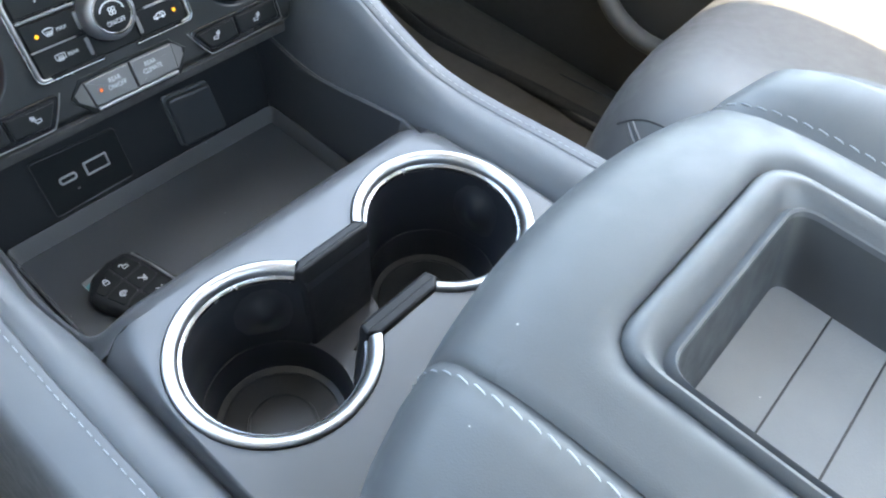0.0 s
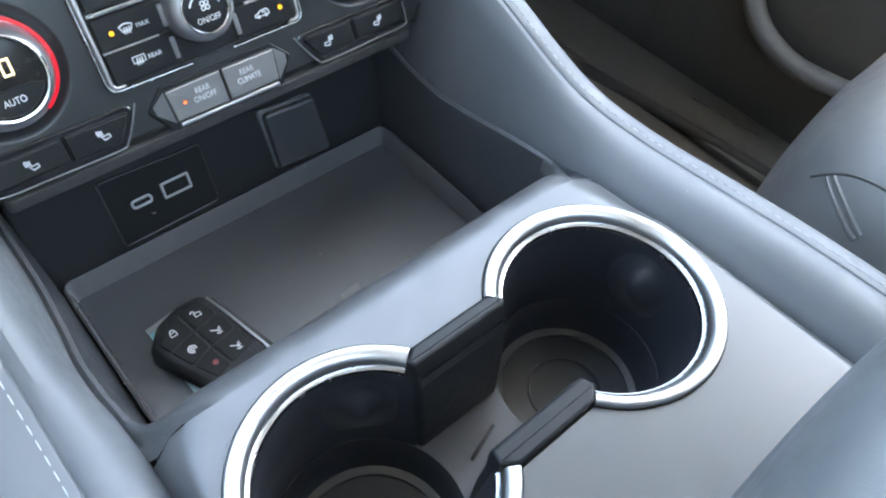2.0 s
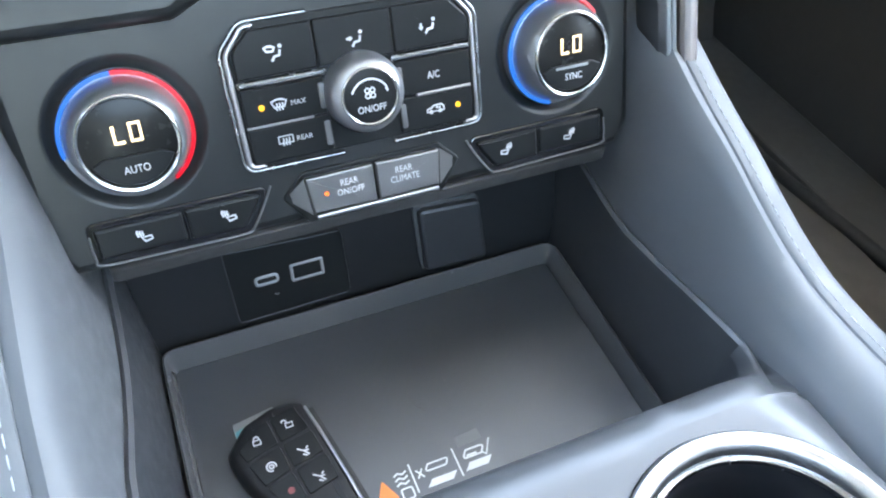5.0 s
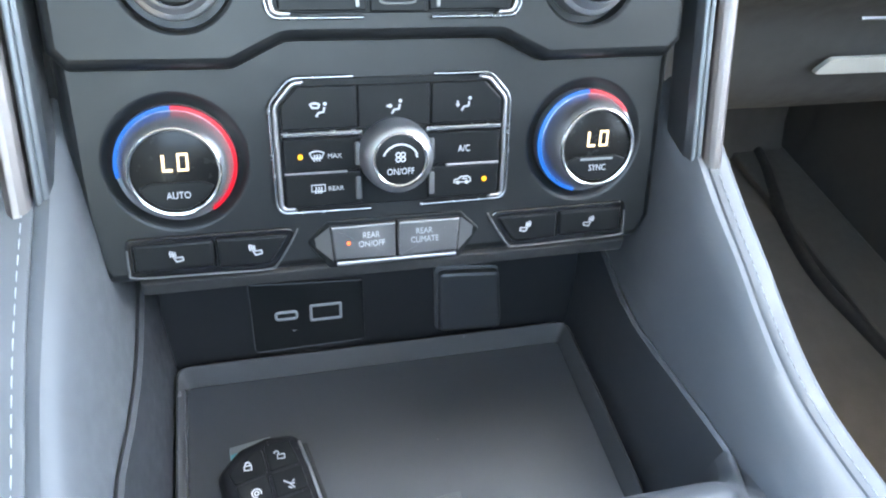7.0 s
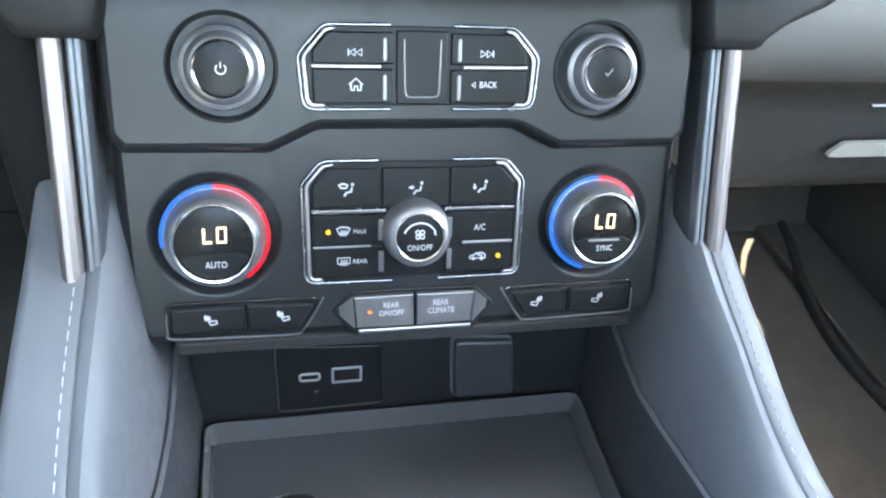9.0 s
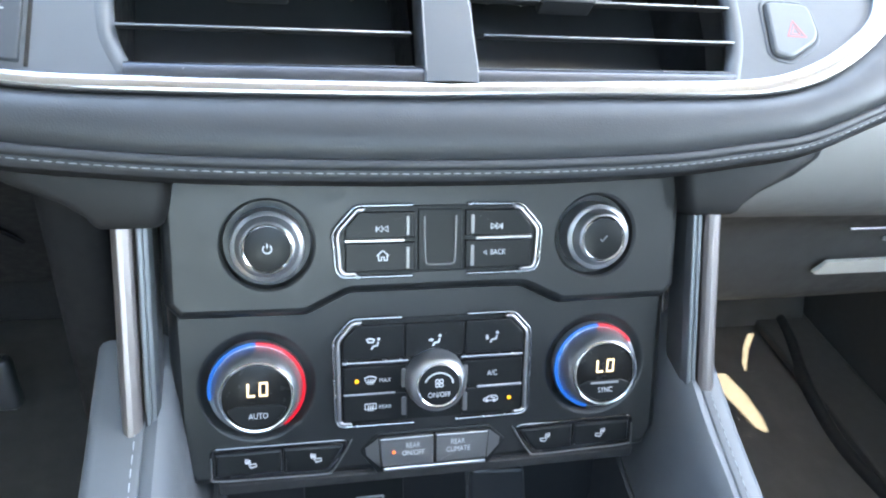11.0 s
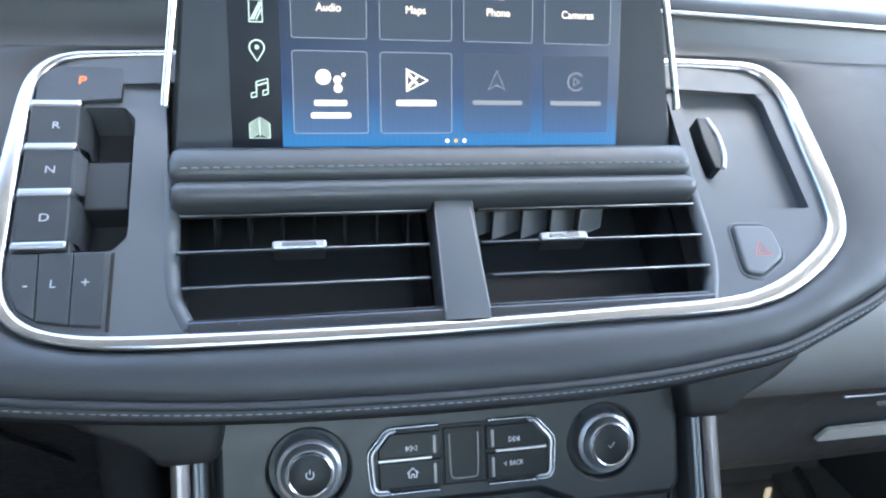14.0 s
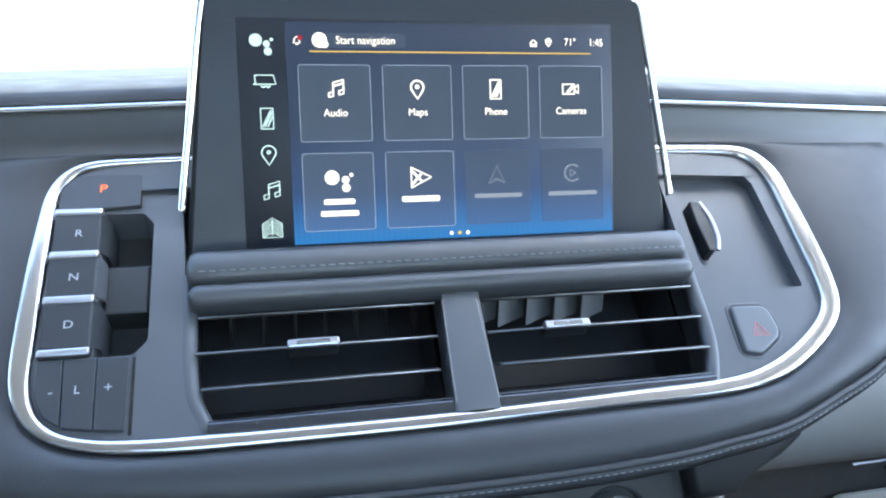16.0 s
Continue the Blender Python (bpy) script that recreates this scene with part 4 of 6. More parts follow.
def climate_panel():
    p = thing("climate_panel", (0, 0, 0.46), "black climate control panel with knobs and buttons", "climate control")
    edge = rounded([(-118, -11), (118, -11), (125, 0), (126, 95), (-126, 95), (-125, 0)], [5, 5, 6, 2, 2, 6])
    dishes = [circle(cx, 39, 28.0, 64) for cx in (-86, 86)]
    part("panel", loft([on(CL, shrink(edge, r), h) for r, h in ((0, -30), (0, -8.5), (0.4, -6.0), (1.3, -3.6), (2.6, -1.8), (4.0, -0.6), (5.6, 0))]), PANEL, p, angle=50)
    part("face_plate", plate_bm(CL, shrink(edge, 5.6), dishes, -5, 0), PANEL, p, angle=30)
    slab("backing", CL, box_loop(-133, -9, 133, 160, 4), -50, -16, PLASTIC_DIM, p, 1)
    for cx, word, arcs in ((-86, "AUTO", ((90, 190), (90, -57))), (86, "SYNC", ((90, 258), (90, 34)))):
        k = turned("temperature_knob", CL, cx, 39, ((22.7, -3.4), (22.4, 1.6), (20.8, 2.2), (20.4, 2.8), (19.9, 6.0), (18.9, 10.2), (17.8, 12.6), (17.0, 13.4)), KNOB, p, 64, (False, False), "satin metal temperature knob with a lit digital face")
        turned("socket", CL, cx, 39, ((28.05, 0.0), (27.5, -0.08), (26.8, -0.4), (25.6, -1.3), (24.4, -2.5), (23.3, -3.2), (22.4, -3.4)), PANEL, k, 64, (False, False), "dished socket in the panel")
        turned("rim", CL, cx, 39, ((17.1, 13.2), (16.9, 13.9), (16.4, 14.2), (15.7, 14.0), (15.35, 13.3), (15.3, 12.2)), CHROME, k, 64, (False, False), "bright rim")
        turned("face", CL, cx, 39, ((15.4, 12.3), (14.9, 12.5), (0.5, 12.5)), GLOSS_PLATE, k, 64)
        # lit collar, cold to hot
        for (a0, a1), col in zip(arcs, ("blue", "red")):
            outer, inner = circle(cx, 39, 22.7, 40, a0, a1), circle(cx, 39, 21.3, 40, a0, a1)
            part("lit_collar", loft([on(CL, outer, 1.2), on(CL, outer, 2.3), on(CL, inner, 2.7)], False), GLOW[col], k, col + " lit arc round the knob")
        dx = cx + 0.7
        seg = [[(dx - 4.5, 45.6), (dx - 4.7, 39.6), (dx - 1.5, 39.6)], [(dx + 0.9, 45.6), (dx + 4.1, 45.6), (dx + 3.9, 39.6), (dx + 0.7, 39.6), (dx + 0.9, 45.6)]]
        for ln in seg:
            part("digit", stroke_bm(CL, [ln], 1.15, 12.4, 12.65), GLOW["warm"], k, "lit segment letter", smooth=False)
        low = circle(cx, 39, 14.7, 30, 203, 337)
        low = rounded([(cx - 9.4, 35.0)] + low + [(cx + 9.4, 35.0)], 0.6, 2)
        b = slab("knob_button", CL, low, 12.4, 13.5, BUTTON, k, 0.5)
        text(word, CL, cx + 0.5, 30.0, 2.7, INK, b, 13.6, 0.82)
        if cx > 0:
            part("indicator_slot", slab_bm(CL, box_loop(cx - 7.6, 33.4, cx + 7.6, 34.5, 0.5), 13.2, 13.8, 0.2), INK_DIM, b, "pale indicator slot")
    # chrome frame round the button group
    fr = thing("button_bank", (0, 0.01, 0.5), "black climate buttons inside a chrome frame", "button bank")
    slab("bed", CL, rounded([(-49, 17), (49, 17), (49, 60), (40, 70), (-40, 70), (-49, 60)], 3), -1, 0.8, BUTTON, fr, 0.6)
    for s in (-1, 1):
        big = rounded([(s * 16.8, 70.5), (s * 41.2, 70.4), (s * 49.8, 60.6), (s * 49.2, 15.8), (s * 10.6, 15.5)], [0.01, 7, 7, 5, 0.01], 8)
        big = [(x, y, 1.4) for x, y in big]
        chrome_path("chrome_frame", CL, big, 0.75, fr, label="thin chrome frame strip")
        wide = rounded([(s * 37.0, 68.6), (s * 40.2, 68.4), (s * 47.8, 59.6), (s * 47.3, 17.5), (s * 42.0, 17.2)], [0.01, 6, 6, 3.5, 0.01], 8)
        chrome_path("chrome_frame", CL, [(x, y, 1.3) for x, y in wide], 1.05, fr, SATIN)
    for s0, s1 in ((-46, -13), (13, 46)):
        part("divider_bar", slab_bm(CL, box_loop(s0, 46.9, s1, 49.3, 0.8), 0.5, 2.6, 0.8), FRAME, fr, "chrome divider bar")
    for x0, x1, ch in ((-45.5, -15.4, -1), (-15.0, 15.0, 0), (15.4, 45.5, 1)):
        pts = [(x0, 50), (x1, 50), (x1, 67.2), (x0, 67.2)]
        if ch:
            pts = [(x0, 50), (x1, 50), (x1, 60), (x1 - 7, 67.2), (x0, 67.2)] if ch > 0 else [(x0, 50), (x1, 50), (x1, 67.2), (x0 + 7, 67.2), (x0, 60)]
        b = slab("button", CL, rounded(pts, 0.8), 0.5, 2.2, BUTTON, fr, 0.7)
        cx = (x0 + x1) / 2
        ic = {-1: WIND + AIRFLOW_UP, 0: ARROW + AIRFLOW_UP, 1: [[(-3.4, 1.6), (-3.4, -0.8)], [(-4.2, 0), (-3.4, -1.2), (-2.6, 0)]] + AIRFLOW_UP}[ch]
        glyph(CL, ic, cx + (0 if ch < 1 else -1), 58.0, 0.82, 0.85, 2.3, INK, b)
    for x0, x1 in ((-45.5, -14), (14, 45.5)):
        for y0, y1 in ((32.6, 46.4), (18.0, 31.8)):
            b = slab("button", CL, box_loop(x0, y0, x1, y1, 0.9), 0.5, 2.0, BUTTON, fr, 0.6)
            left, top = x0 < 0, y0 > 30
            if left:
                glyph(CL, DEFROST if top else REAR_DEFROST, -32.2, 39.2 if top else 25.6, 0.85, 0.55, 2.1, INK, b)
                text("MAX" if top else "REAR", CL, -25.0, 39.0 if top else 25.3, 1.9, INK, b, 2.1)
                if top:
                    dots(CL, [(-38.8, 39.2, 1.05)], 2.1, GLOW["amber"], b, "indicator_light")
            elif top:
                text("A/C", CL, 29.8, 39.0, 2.8, INK, b, 2.1, 0.8)
            else:
                glyph(CL, CAR, 29.3, 25.3, 0.95, 0.6, 2.1, INK, b)
                dots(CL, [(39.0, 25.2, 1.05)], 2.1, GLOW["amber"], b, "indicator_light")
            xs = (-16.8, -14.4) if left else (14.4, 16.8)
            part("light_edge", slab_bm(CL, box_loop(xs[0], y0 + 2, xs[1], y1 - 2, 0.9), 1.8, 2.5, 0.4), SILVER_BUTTON, b)
    part("divider_bar", slab_bm(CL, box_loop(22, 31.5, 45.5, 32.9, 0.5), 0.5, 2.3, 0.5), SATIN, fr)
    part("divider_bar", slab_bm(CL, box_loop(-45.5, 31.8, -20, 32.6, 0.3), 0.5, 2.1, 0.3), SATIN, fr)
    k = turned("fan_knob", CL, 0, 38.4, ((15.3, 0.5), (15.1, 5.5), (14.6, 9.0), (13.4, 11.6), (12.0, 12.6), (11.2, 12.9)), KNOB, fr, 56, (False, False), "satin metal fan knob")
    turned("rim", CL, 0, 38.4, ((11.4, 12.7), (11.2, 13.3), (10.7, 13.6), (10.1, 13.0)), CHROME, k, 56, (False, False))
    turned("face", CL, 0, 38.4, ((10.1, 12.7), (9.8, 12.8), (0.5, 12.8)), BUTTON, k, 56)
    glyph(CL, FAN, 0, 39.6, 0.95, 0.5, 12.9, INK, k)
    glyph(CL, [arc(0, 37.2, 7.6, 25, 155, 14), [(6.2, 40.6), (7.0, 39.2)]], 0, 0, 1, 0.7, 12.9, INK, k)
    text("ON/OFF", CL, 0, 33.6, 2.6, INK, k, 12.9, 0.84)
    # rear buttons
    r = thing("rear_climate_buttons", (0, -0.01, 0.466), "silver two-part rear climate button bar", "button bar")
    slab("bezel", CL, rounded([(-38, 2), (-29, 11), (29, 11), (38, 2), (29, -10.5), (-29, -10.5)], 2), -4, 0.9, BUTTON, r, 0.8)
    for s in (-1, 1):
        b = slab("button", CL, rounded([(s * 0.5, -7), (s * 27, -6.4), (s * 28.4, 8.8), (s * 0.5, 9)], 0.8), 0.5, 3.4, SILVER_BUTTON, r, 0.9, "silver button half")
        bm = loft([on(CL, [(s * 28.6, 9, 2.6), (s * 27.4, -6.8, 2.6)]), on(CL, [(s * 36, 2.6, 0.6), (s * 35.6, 0.6, 0.6)])], False)
        part("bevelled_end", bm, SILVER_BUTTON, b)
        text("REAR", CL, s * 11.6 + 0.4, 4.1, 2.7, INK, b, 3.5, 0.82)
        text("ON/OFF" if s < 0 else "CLIMATE", CL, s * 11.6 + 0.6, 0.2, 2.7, INK, b, 3.5, 0.82)
        if s < 0:
            dots(CL, [(-20.9, 1.2, 0.9)], 3.5, GLOW["orange"], b, "indicator_light")
    part("lower_strip", slab_bm(CL, box_loop(-26, -9.4, 27, -7.4, 0.7), 0.4, 2.6, 0.6), SATIN, r, "thin bright lower strip")
    # seat heater rockers
    for s in (-1, 1):
        q = thing("seat_heater_buttons", (s * 0.075, -0.01, 0.466), "black two-part seat heating buttons with a thin bright edge", "button bar", "seat heating buttons")
        shape = rounded([(s * 108, -5.5), (s * 53, -7), (s * 43.5, 8), (s * 108, 8.4)], [2.5, 5, 2, 2.5], 5)
        slab("bezel", CL, shrink(shape, -1.4), -2, 0.8, GLOSS, q, 0.8)
        for x0, x1 in ((s * 75.6, s * 107), (s * 45, s * 74.8)):
            pts = [(x0, -4.4), (x1, -4.4), (x1, 7.2), (x0, 7.2)] if abs(x1) > 90 else [(s * 53.6, -5.6), (s * 74.8, -5.0), (s * 74.8, 7.4), (s * 45.2, 7.0)]
            b = slab("button", CL, rounded(pts, [1.5, 1, 1, 1.5] if abs(x1) > 90 else [4.5, 1, 1, 1.5], 4), 0, 2.2, BUTTON, q, 1.2)
            cx = s * 90.5 if abs(x1) > 90 else s * 59.5
            ic = stroke_bm(CL, moved([[(-s * x, y) for x, y in ln] for ln in SEAT_HEAT + [SEAT_PAD]], cx, 1.2, 0.9), 0.62, 2.2, 2.42)
            part("symbol", ic, INK, b, smooth=False)
        rim = [(s * 108.6, 5, 1.2), (s * 108.6, -3.6, 1.3), (s * 106, -6.8, 1.3), (s * 80, -7.6, 1.3), (s * 55, -8.0, 1.3), (s * 51, -6.4, 1.3), (s * 45.5, 1.6, 1.3), (s * 41.5, 8.8, 1.0)]
        chrome_path("bright_edge", CL, [tuple(v) for v in spline(rim, 50)], 0.40, q, SILVER_BUTTON)


def radio_panel():
    p = thing("radio_panel", (0, 0.03, 0.545), "charcoal radio panel with two knobs and a button group", "radio controls")
    edge = rounded([(-119, -33), (-62, -33.6), (-42, -24), (42, -24), (62, -33.6), (119, -33), (125, -26), (125, 40), (-125, 40), (-125, -26)], [4, 9, 9, 9, 9, 4, 4, 2, 2, 4], 6)
    part("panel", loft([on(RA, shrink(edge, r), h) for r, h in ((0, -14), (0, -7.0), (0.4, -5.0), (1.2, -3.0), (2.3, -1.4), (3.6, -0.4), (5.0, 0))]), PANEL, p, angle=50)
    part("face_plate", plate_bm(RA, shrink(edge, 5.0), [circle(cx, 1, 21.6, 56) for cx in (-79, 79)], -7, 0), PANEL, p, angle=30)
    for cx in (-79, 79):
        k = turned("knob", RA, cx, 1, ((21.65, 0.0), (21.0, -0.3), (20.2, -1.2), (19.6, -6.4), (16.4, -6.6)), PANEL, p, 56, (False, False), "satin metal knob in a dark recess")
        turned("grip", RA, cx, 1, ((16.6, -6.6), (16.5, 1.2), (16.0, 2.8), (15.0, 3.5), (14.1, 3.9), (13.1, 6.4), (12.0, 8.5), (11.0, 9.1)), KNOB, k, 56, (False, False))
        turned("rim", RA, cx, 1, ((11.2, 8.9), (11.0, 9.5), (10.6, 9.8), (10.0, 9.3)), CHROME, k, 56, (False, False))
        turned("face", RA, cx, 1, ((10.0, 9.0), (9.7, 9.1), (0.5, 9.1)), BUTTON, k, 56)
        glyph(RA, POWER if cx < 0 else CHECK, cx, 1, 0.95, 0.5, 9.2, INK if cx < 0 else INK_DIM, k)
    b0 = thing("media_buttons", (0, 0.03, 0.56), "black media buttons between chrome brackets", "button bank")
    slab("bed", RA, rounded([(-47, -13.5), (47, -13.5), (49, -8), (49, 8), (40, 18), (-40, 18), (-49, 8), (-49, -8)], 2), -0.5, 0.9, BUTTON, b0, 0.5)
    for s in (-1, 1):
        line = rounded([(s * 13.2, 18.4), (s * 39.8, 18.2), (s * 50.2, 6.4), (s * 48.6, -14.9), (s * 13.2, -15)], [0.01, 7, 7, 5.5, 0.01], 8)
        chrome_path("chrome_bracket", RA, [(x, y, 1.6) for x, y in line], 0.65, b0, label="thin chrome bracket")
        wide = rounded([(s * 36, 16.6), (s * 38.8, 16.3), (s * 48.0, 5.8), (s * 46.8, -13.2), (s * 40, -13.4)], [0.01, 6, 6, 4, 0.01], 8)
        chrome_path("chrome_bracket", RA, [(x, y, 1.4) for x, y in wide], 1.05, b0, SATIN)
        for y0, y1 in ((3.0, 15.6), (-12.6, 1.2)):
            pts = [(s * 12, y0), (s * 44.5, y0), (s * 44.5, y1), (s * 12, y1)] if y1 < 5 else [(s * 12, y0), (s * 44.5, y0), (s * 44.5, y0 + 5), (s * 38, y1), (s * 12, y1)]
            b = slab("button", RA, rounded(pts, 0.8), 0.6, 2.2, BUTTON, b0, 0.7)
            cy = 7.6 if y1 > 5 else -5.0
            if s < 0:
                glyph(RA, PREV if y1 > 5 else HOME, -27.2, cy, 1.12, 0.55, 2.3, INK, b)
            elif y1 > 5:
                glyph(RA, NEXT, 27, cy, 1.12, 0.55, 2.3, INK, b)
            else:
                text("BACK", RA, 28.2, cy, 2.6, INK, b, 2.3, 0.8)
                glyph(RA, [[(-0.8, 0), (0.8, 1.1), (0.8, -1.1), (-0.8, 0)]], 21.8, cy, 0.9, 0.4, 2.3, INK, b)
            part("light_edge", slab_bm(RA, box_loop(s * 15.5 - 0.9, y0 + 1.2, s * 15.5 + 0.9, y1 - 2.2, 0.7), 1.8, 2.5, 0.4), SILVER_BUTTON, b)
        part("divider_bar", slab_bm(RA, box_loop(min(s * 17, s * 45), 1.2, max(s * 17, s * 45), 3.0, 0.6), 0.6, 2.6, 0.6), SATIN, b0, "satin divider bar")
    slab("tuner_panel", RA, box_loop(-10.6, -13, 10.6, 16.4, 1), 0.5, 1.8, BUTTON, b0, 0.6)
    lip = [(-7.6, 13, 1.9), (-7.4, 0, 1.9), (-7, -8, 1.9), (-5.6, -9.8, 1.9), (0, -10, 1.9), (5.6, -9.8, 1.9), (7, -8, 1.9), (7.4, 0, 1.9), (7.6, 13, 1.9)]
    chrome_path("dish_edge", RA, [tuple(v) for v in spline(lip, 40)], 0.5, b0, SILVER_BUTTON)


def stack_pillars():
    for s, cx in ((-1, -136.2), (1, 137.6)):
        q = thing("trim_pillar", (cx / 1000, 0.0, 0.49), "satin chrome pillar beside the control panels", "trim pillar", "trim pillars")
        out_pts = [(cx - s * 1.2, -4), (cx - s * 1.0, 1.8), (cx + s * 0.2, 3.6), (cx + s * 2.4, 5.0), (cx + s * 4.8, 5.2), (cx + s * 7.0, 3.4), (cx + s * 8.6, -3), (cx + s * 7.4, -18), (cx - s * 1.2, -18)]
        in_pts = [(cx - s * 1.9, -4), (cx - s * 2.0, 1.2), (cx - s * 3.0, 2.2), (cx - s * 4.6, 2.0), (cx - s * 5.0, 1.2), (cx - s * 5.5, 1.9), (cx - s * 7.2, 1.4), (cx - s * 8.4, -3), (cx - s * 8.8, -18), (cx - s * 1.9, -18)]
        for nm, pts, mat in (("chrome_half", out_pts, PILLAR), ("grooved_half", in_pts, PILLAR_DARK)):
            loop = rounded(pts, 1.2, 3)
            rows = [[PP @ Vector((x / 1000, v / 1000, n / 1000)) for x, n in loop] for v in (-8, 0, 30, 60, 90, 118)]
            part(nm, loft(rows, True, (True, True)), mat, q)


# ---------------------------------------------------------------- dashboard
CHR_OUT = [(-205, 142.5), (-219, 126), (-223.5, 60), (-224, 3), (-216.5, -17), (-203, -28), (-178, -34.5), (-149, -36.8), (-80, -37.6), (-14, -37.8), (78, -36.2), (130, -36), (164, -33.5), (190, -25.5), (211, -13.5), (232, 2), (241, 14), (245, 40), (246, 117), (240, 134), (229, 144.5), (170, 146.5), (0, 146), (-151, 144)]
CHR_IN = [(-200, 137), (-211.5, 121), (-213.2, 60), (-213.2, 0), (-205, -19.5), (-191, -26), (-170, -27.5), (-140, -28.6), (-80, -29.4), (-14, -29.6), (78, -27.8), (125, -26.4), (152, -26), (178, -18), (199, -7.5), (218, 5), (227, 15.5), (231.5, 30), (233, 112), (227, 128), (217, 137.5), (167, 138), (0, 139), (-151, 140)]


def dashboard():
    d = thing("dashboard", (0, 0.3, 0.6), "dark grey soft-skinned dashboard with stitched edge", "dashboard")
    n = 240

    def flowing(points, count):
        p = [Vector(q) for q in resample(points, 420)]
        for _ in range(26):
            p = [(p[i - 1] + p[i] * 2 + p[(i + 1) % 420]) / 4 for i in range(420)]
        return p if count == 420 else [Vector(q) for q in resample(p, count)]

    dense = flowing(CHR_IN, 420)
    a = [tuple(p) for p in flowing(CHR_OUT, n)]

    def nearest(p):
        best = None
        for i in range(420):
            c, e = dense[i - 1], dense[i] - dense[i - 1]
            f = c + e * max(0.0, min(1.0, (p - c).dot(e) / max(e.length_squared, 1e-9)))
            if best is None or (f - p).length_squared < (best - p).length_squared:
                best = f
        return best

    gap = [nearest(Vector(p)) - Vector(p) for p in a]
    for _ in range(30):
        gap = [(gap[i - 1] + gap[i] * 2 + gap[(i + 1) % n]) / 4 for i in range(n)]
    b = [tuple(Vector(p) + g) for p, g in zip(a, gap)]
    # soft pad round the bezel, out to the stitched lower edge
    rim = [(-330, -22), (-260, -42), (-200, -53.5), (-120, -62), (-40, -65), (40, -65), (100, -62.5), (136, -58.5), (173, -53), (208, -41), (250, -24), (300, 6), (330, 30), (352, 70), (352, 148), (-345, 148), (-345, 20)]
    centre = Vector((0, 50))

    def outward(p):
        v = (Vector(p) - centre)
        best = None
        for i in range(len(rim)):
            r0, r1 = Vector(rim[i - 1]), Vector(rim[i])
            e = r1 - r0
            den = v.x * e.y - v.y * e.x
            if abs(den) < 1e-9:
                continue
            w = r0 - centre
            t, u = (w.x * e.y - w.y * e.x) / den, (w.x * v.y - w.y * v.x) / den
            if t > 0 and -1e-6 <= u <= 1 + 1e-6:
                best = t if best is None else max(best, t)
        return tuple(centre + v * best)

    far = [outward(p) for p in a]
    loops = []
    for s, h in ((0.0, -6), (0.0, -1.0), (0.06, 0.6), (0.2, 2.2), (0.4, 3.2), (0.6, 3.2), (0.8, 1.8), (0.93, -0.6), (1.0, -4.0)):
        loops.append(on(OV, [tuple(Vector(p).lerp(Vector(q), s)) for p, q in zip(a, far)], h))
    part("pad", loft(loops), SOFT, d, "soft grey dash skin round the bezel")
    # piping, stitched seam and the skin that turns under
    low = [tuple(v) for v in spline([(x, y, -4) for x, y in rim[:13]], 120)]
    part("piping", tube_bm(on(OV, [(x, y - 1.5, z + 0.5) for x, y, z in low]), 0.0022, 10), SOFT, d, "thin leather piping along the dash edge")
    under = [on(OV, [(x, y - dv, z + dn) for x, y, z in low]) for dv, dn in ((1.5, -0.5), (4.6, -0.8), (6.0, -1.8), (6.8, -4.0), (7.0, -9))]
    last = under[-1]
    under.append([Vector((p.x, p.y + 0.05, p.z - 0.014)) for p in last])
    under.append([Vector((p.x, p.y + 0.14, p.z - 0.02)) for p in last])
    part("lower_skin", loft(under[3:], False), SKIN_SHADED, d, "dash skin turning under, darkened for the shade there")
    part("seam_band", loft(under[:4], False), SOFT, d)
    seam = on(OV, [(x, y - 5.2, z + 0.0) for x, y, z in low])
    stitches(seam, d, THREAD_DARK, 0.0044, 0.0030, 0.00024, (0, -0.8, 0.6))
    # sleeves in which the pillars end
    for s, cx in ((-1, -0.136), (1, 0.1376)):
        rows = []
        for v, win, wout, n0, n1 in ((90, 0.0118, 0.0122, -0.022, 0.007), (91.5, 0.0140, 0.0142, -0.024, 0.0095), (95, 0.0155, 0.0165, -0.026, 0.0112), (101, 0.0170, 0.026, -0.03, 0.012), (109, 0.0185, 0.046, -0.04, 0.013), (118, 0.020, 0.062, -0.045, 0.012), (128, 0.022, 0.070, -0.05, 0.010)):
            loop = rounded([(-1, 0), (1, 0), (1, 1), (-1, 1)], 0.3, 4)
            rows.append([PP @ Vector((cx + s * (wout * x if x > 0 else win * x), v / 1000, n0 + (n1 - n0) * y)) for x, y in loop])
        part("sleeve", loft(rows, True, (True, False)), SKIN_SHADED, d, "moulded foot round the pillar's end")
    # upper fascia, bright strip and top pad
    xs = np.linspace(-0.78, 0.78, 41)

    def fas(x):
        return 0.189 + 0.02 * max(0, abs(x) - 0.25)

    dip = lambda x: -0.035 * max(0.0, abs(x) - 0.12)  # noqa: E731
    rows = [[Vector((x, fas(x) - dy, z + dip(x) * k)) for x in xs] for dy, z, k in ((0.030, 0.738, 1.3), (0.012, 0.752, 1.3), (0.004, 0.759, 1.2), (0.0, 0.766, 1.0), (-0.002, 0.776, 1.0), (-0.003, 0.779, 1.0))]
    part("fascia", loft(rows, False), LEDGE, d, "dark leather band below the bright strip")
    rows = [[Vector((x, fas(x) + dy, z + dip(x))) for x in xs] for dy, z in ((0.003, 0.7786), (-0.0014, 0.7793), (-0.0026, 0.7808), (-0.0016, 0.7824), (0.0004, 0.7830), (0.004, 0.7832))]
    part("bright_strip", loft(rows, False), CHROME, d, "slim bright strip across the dashboard")
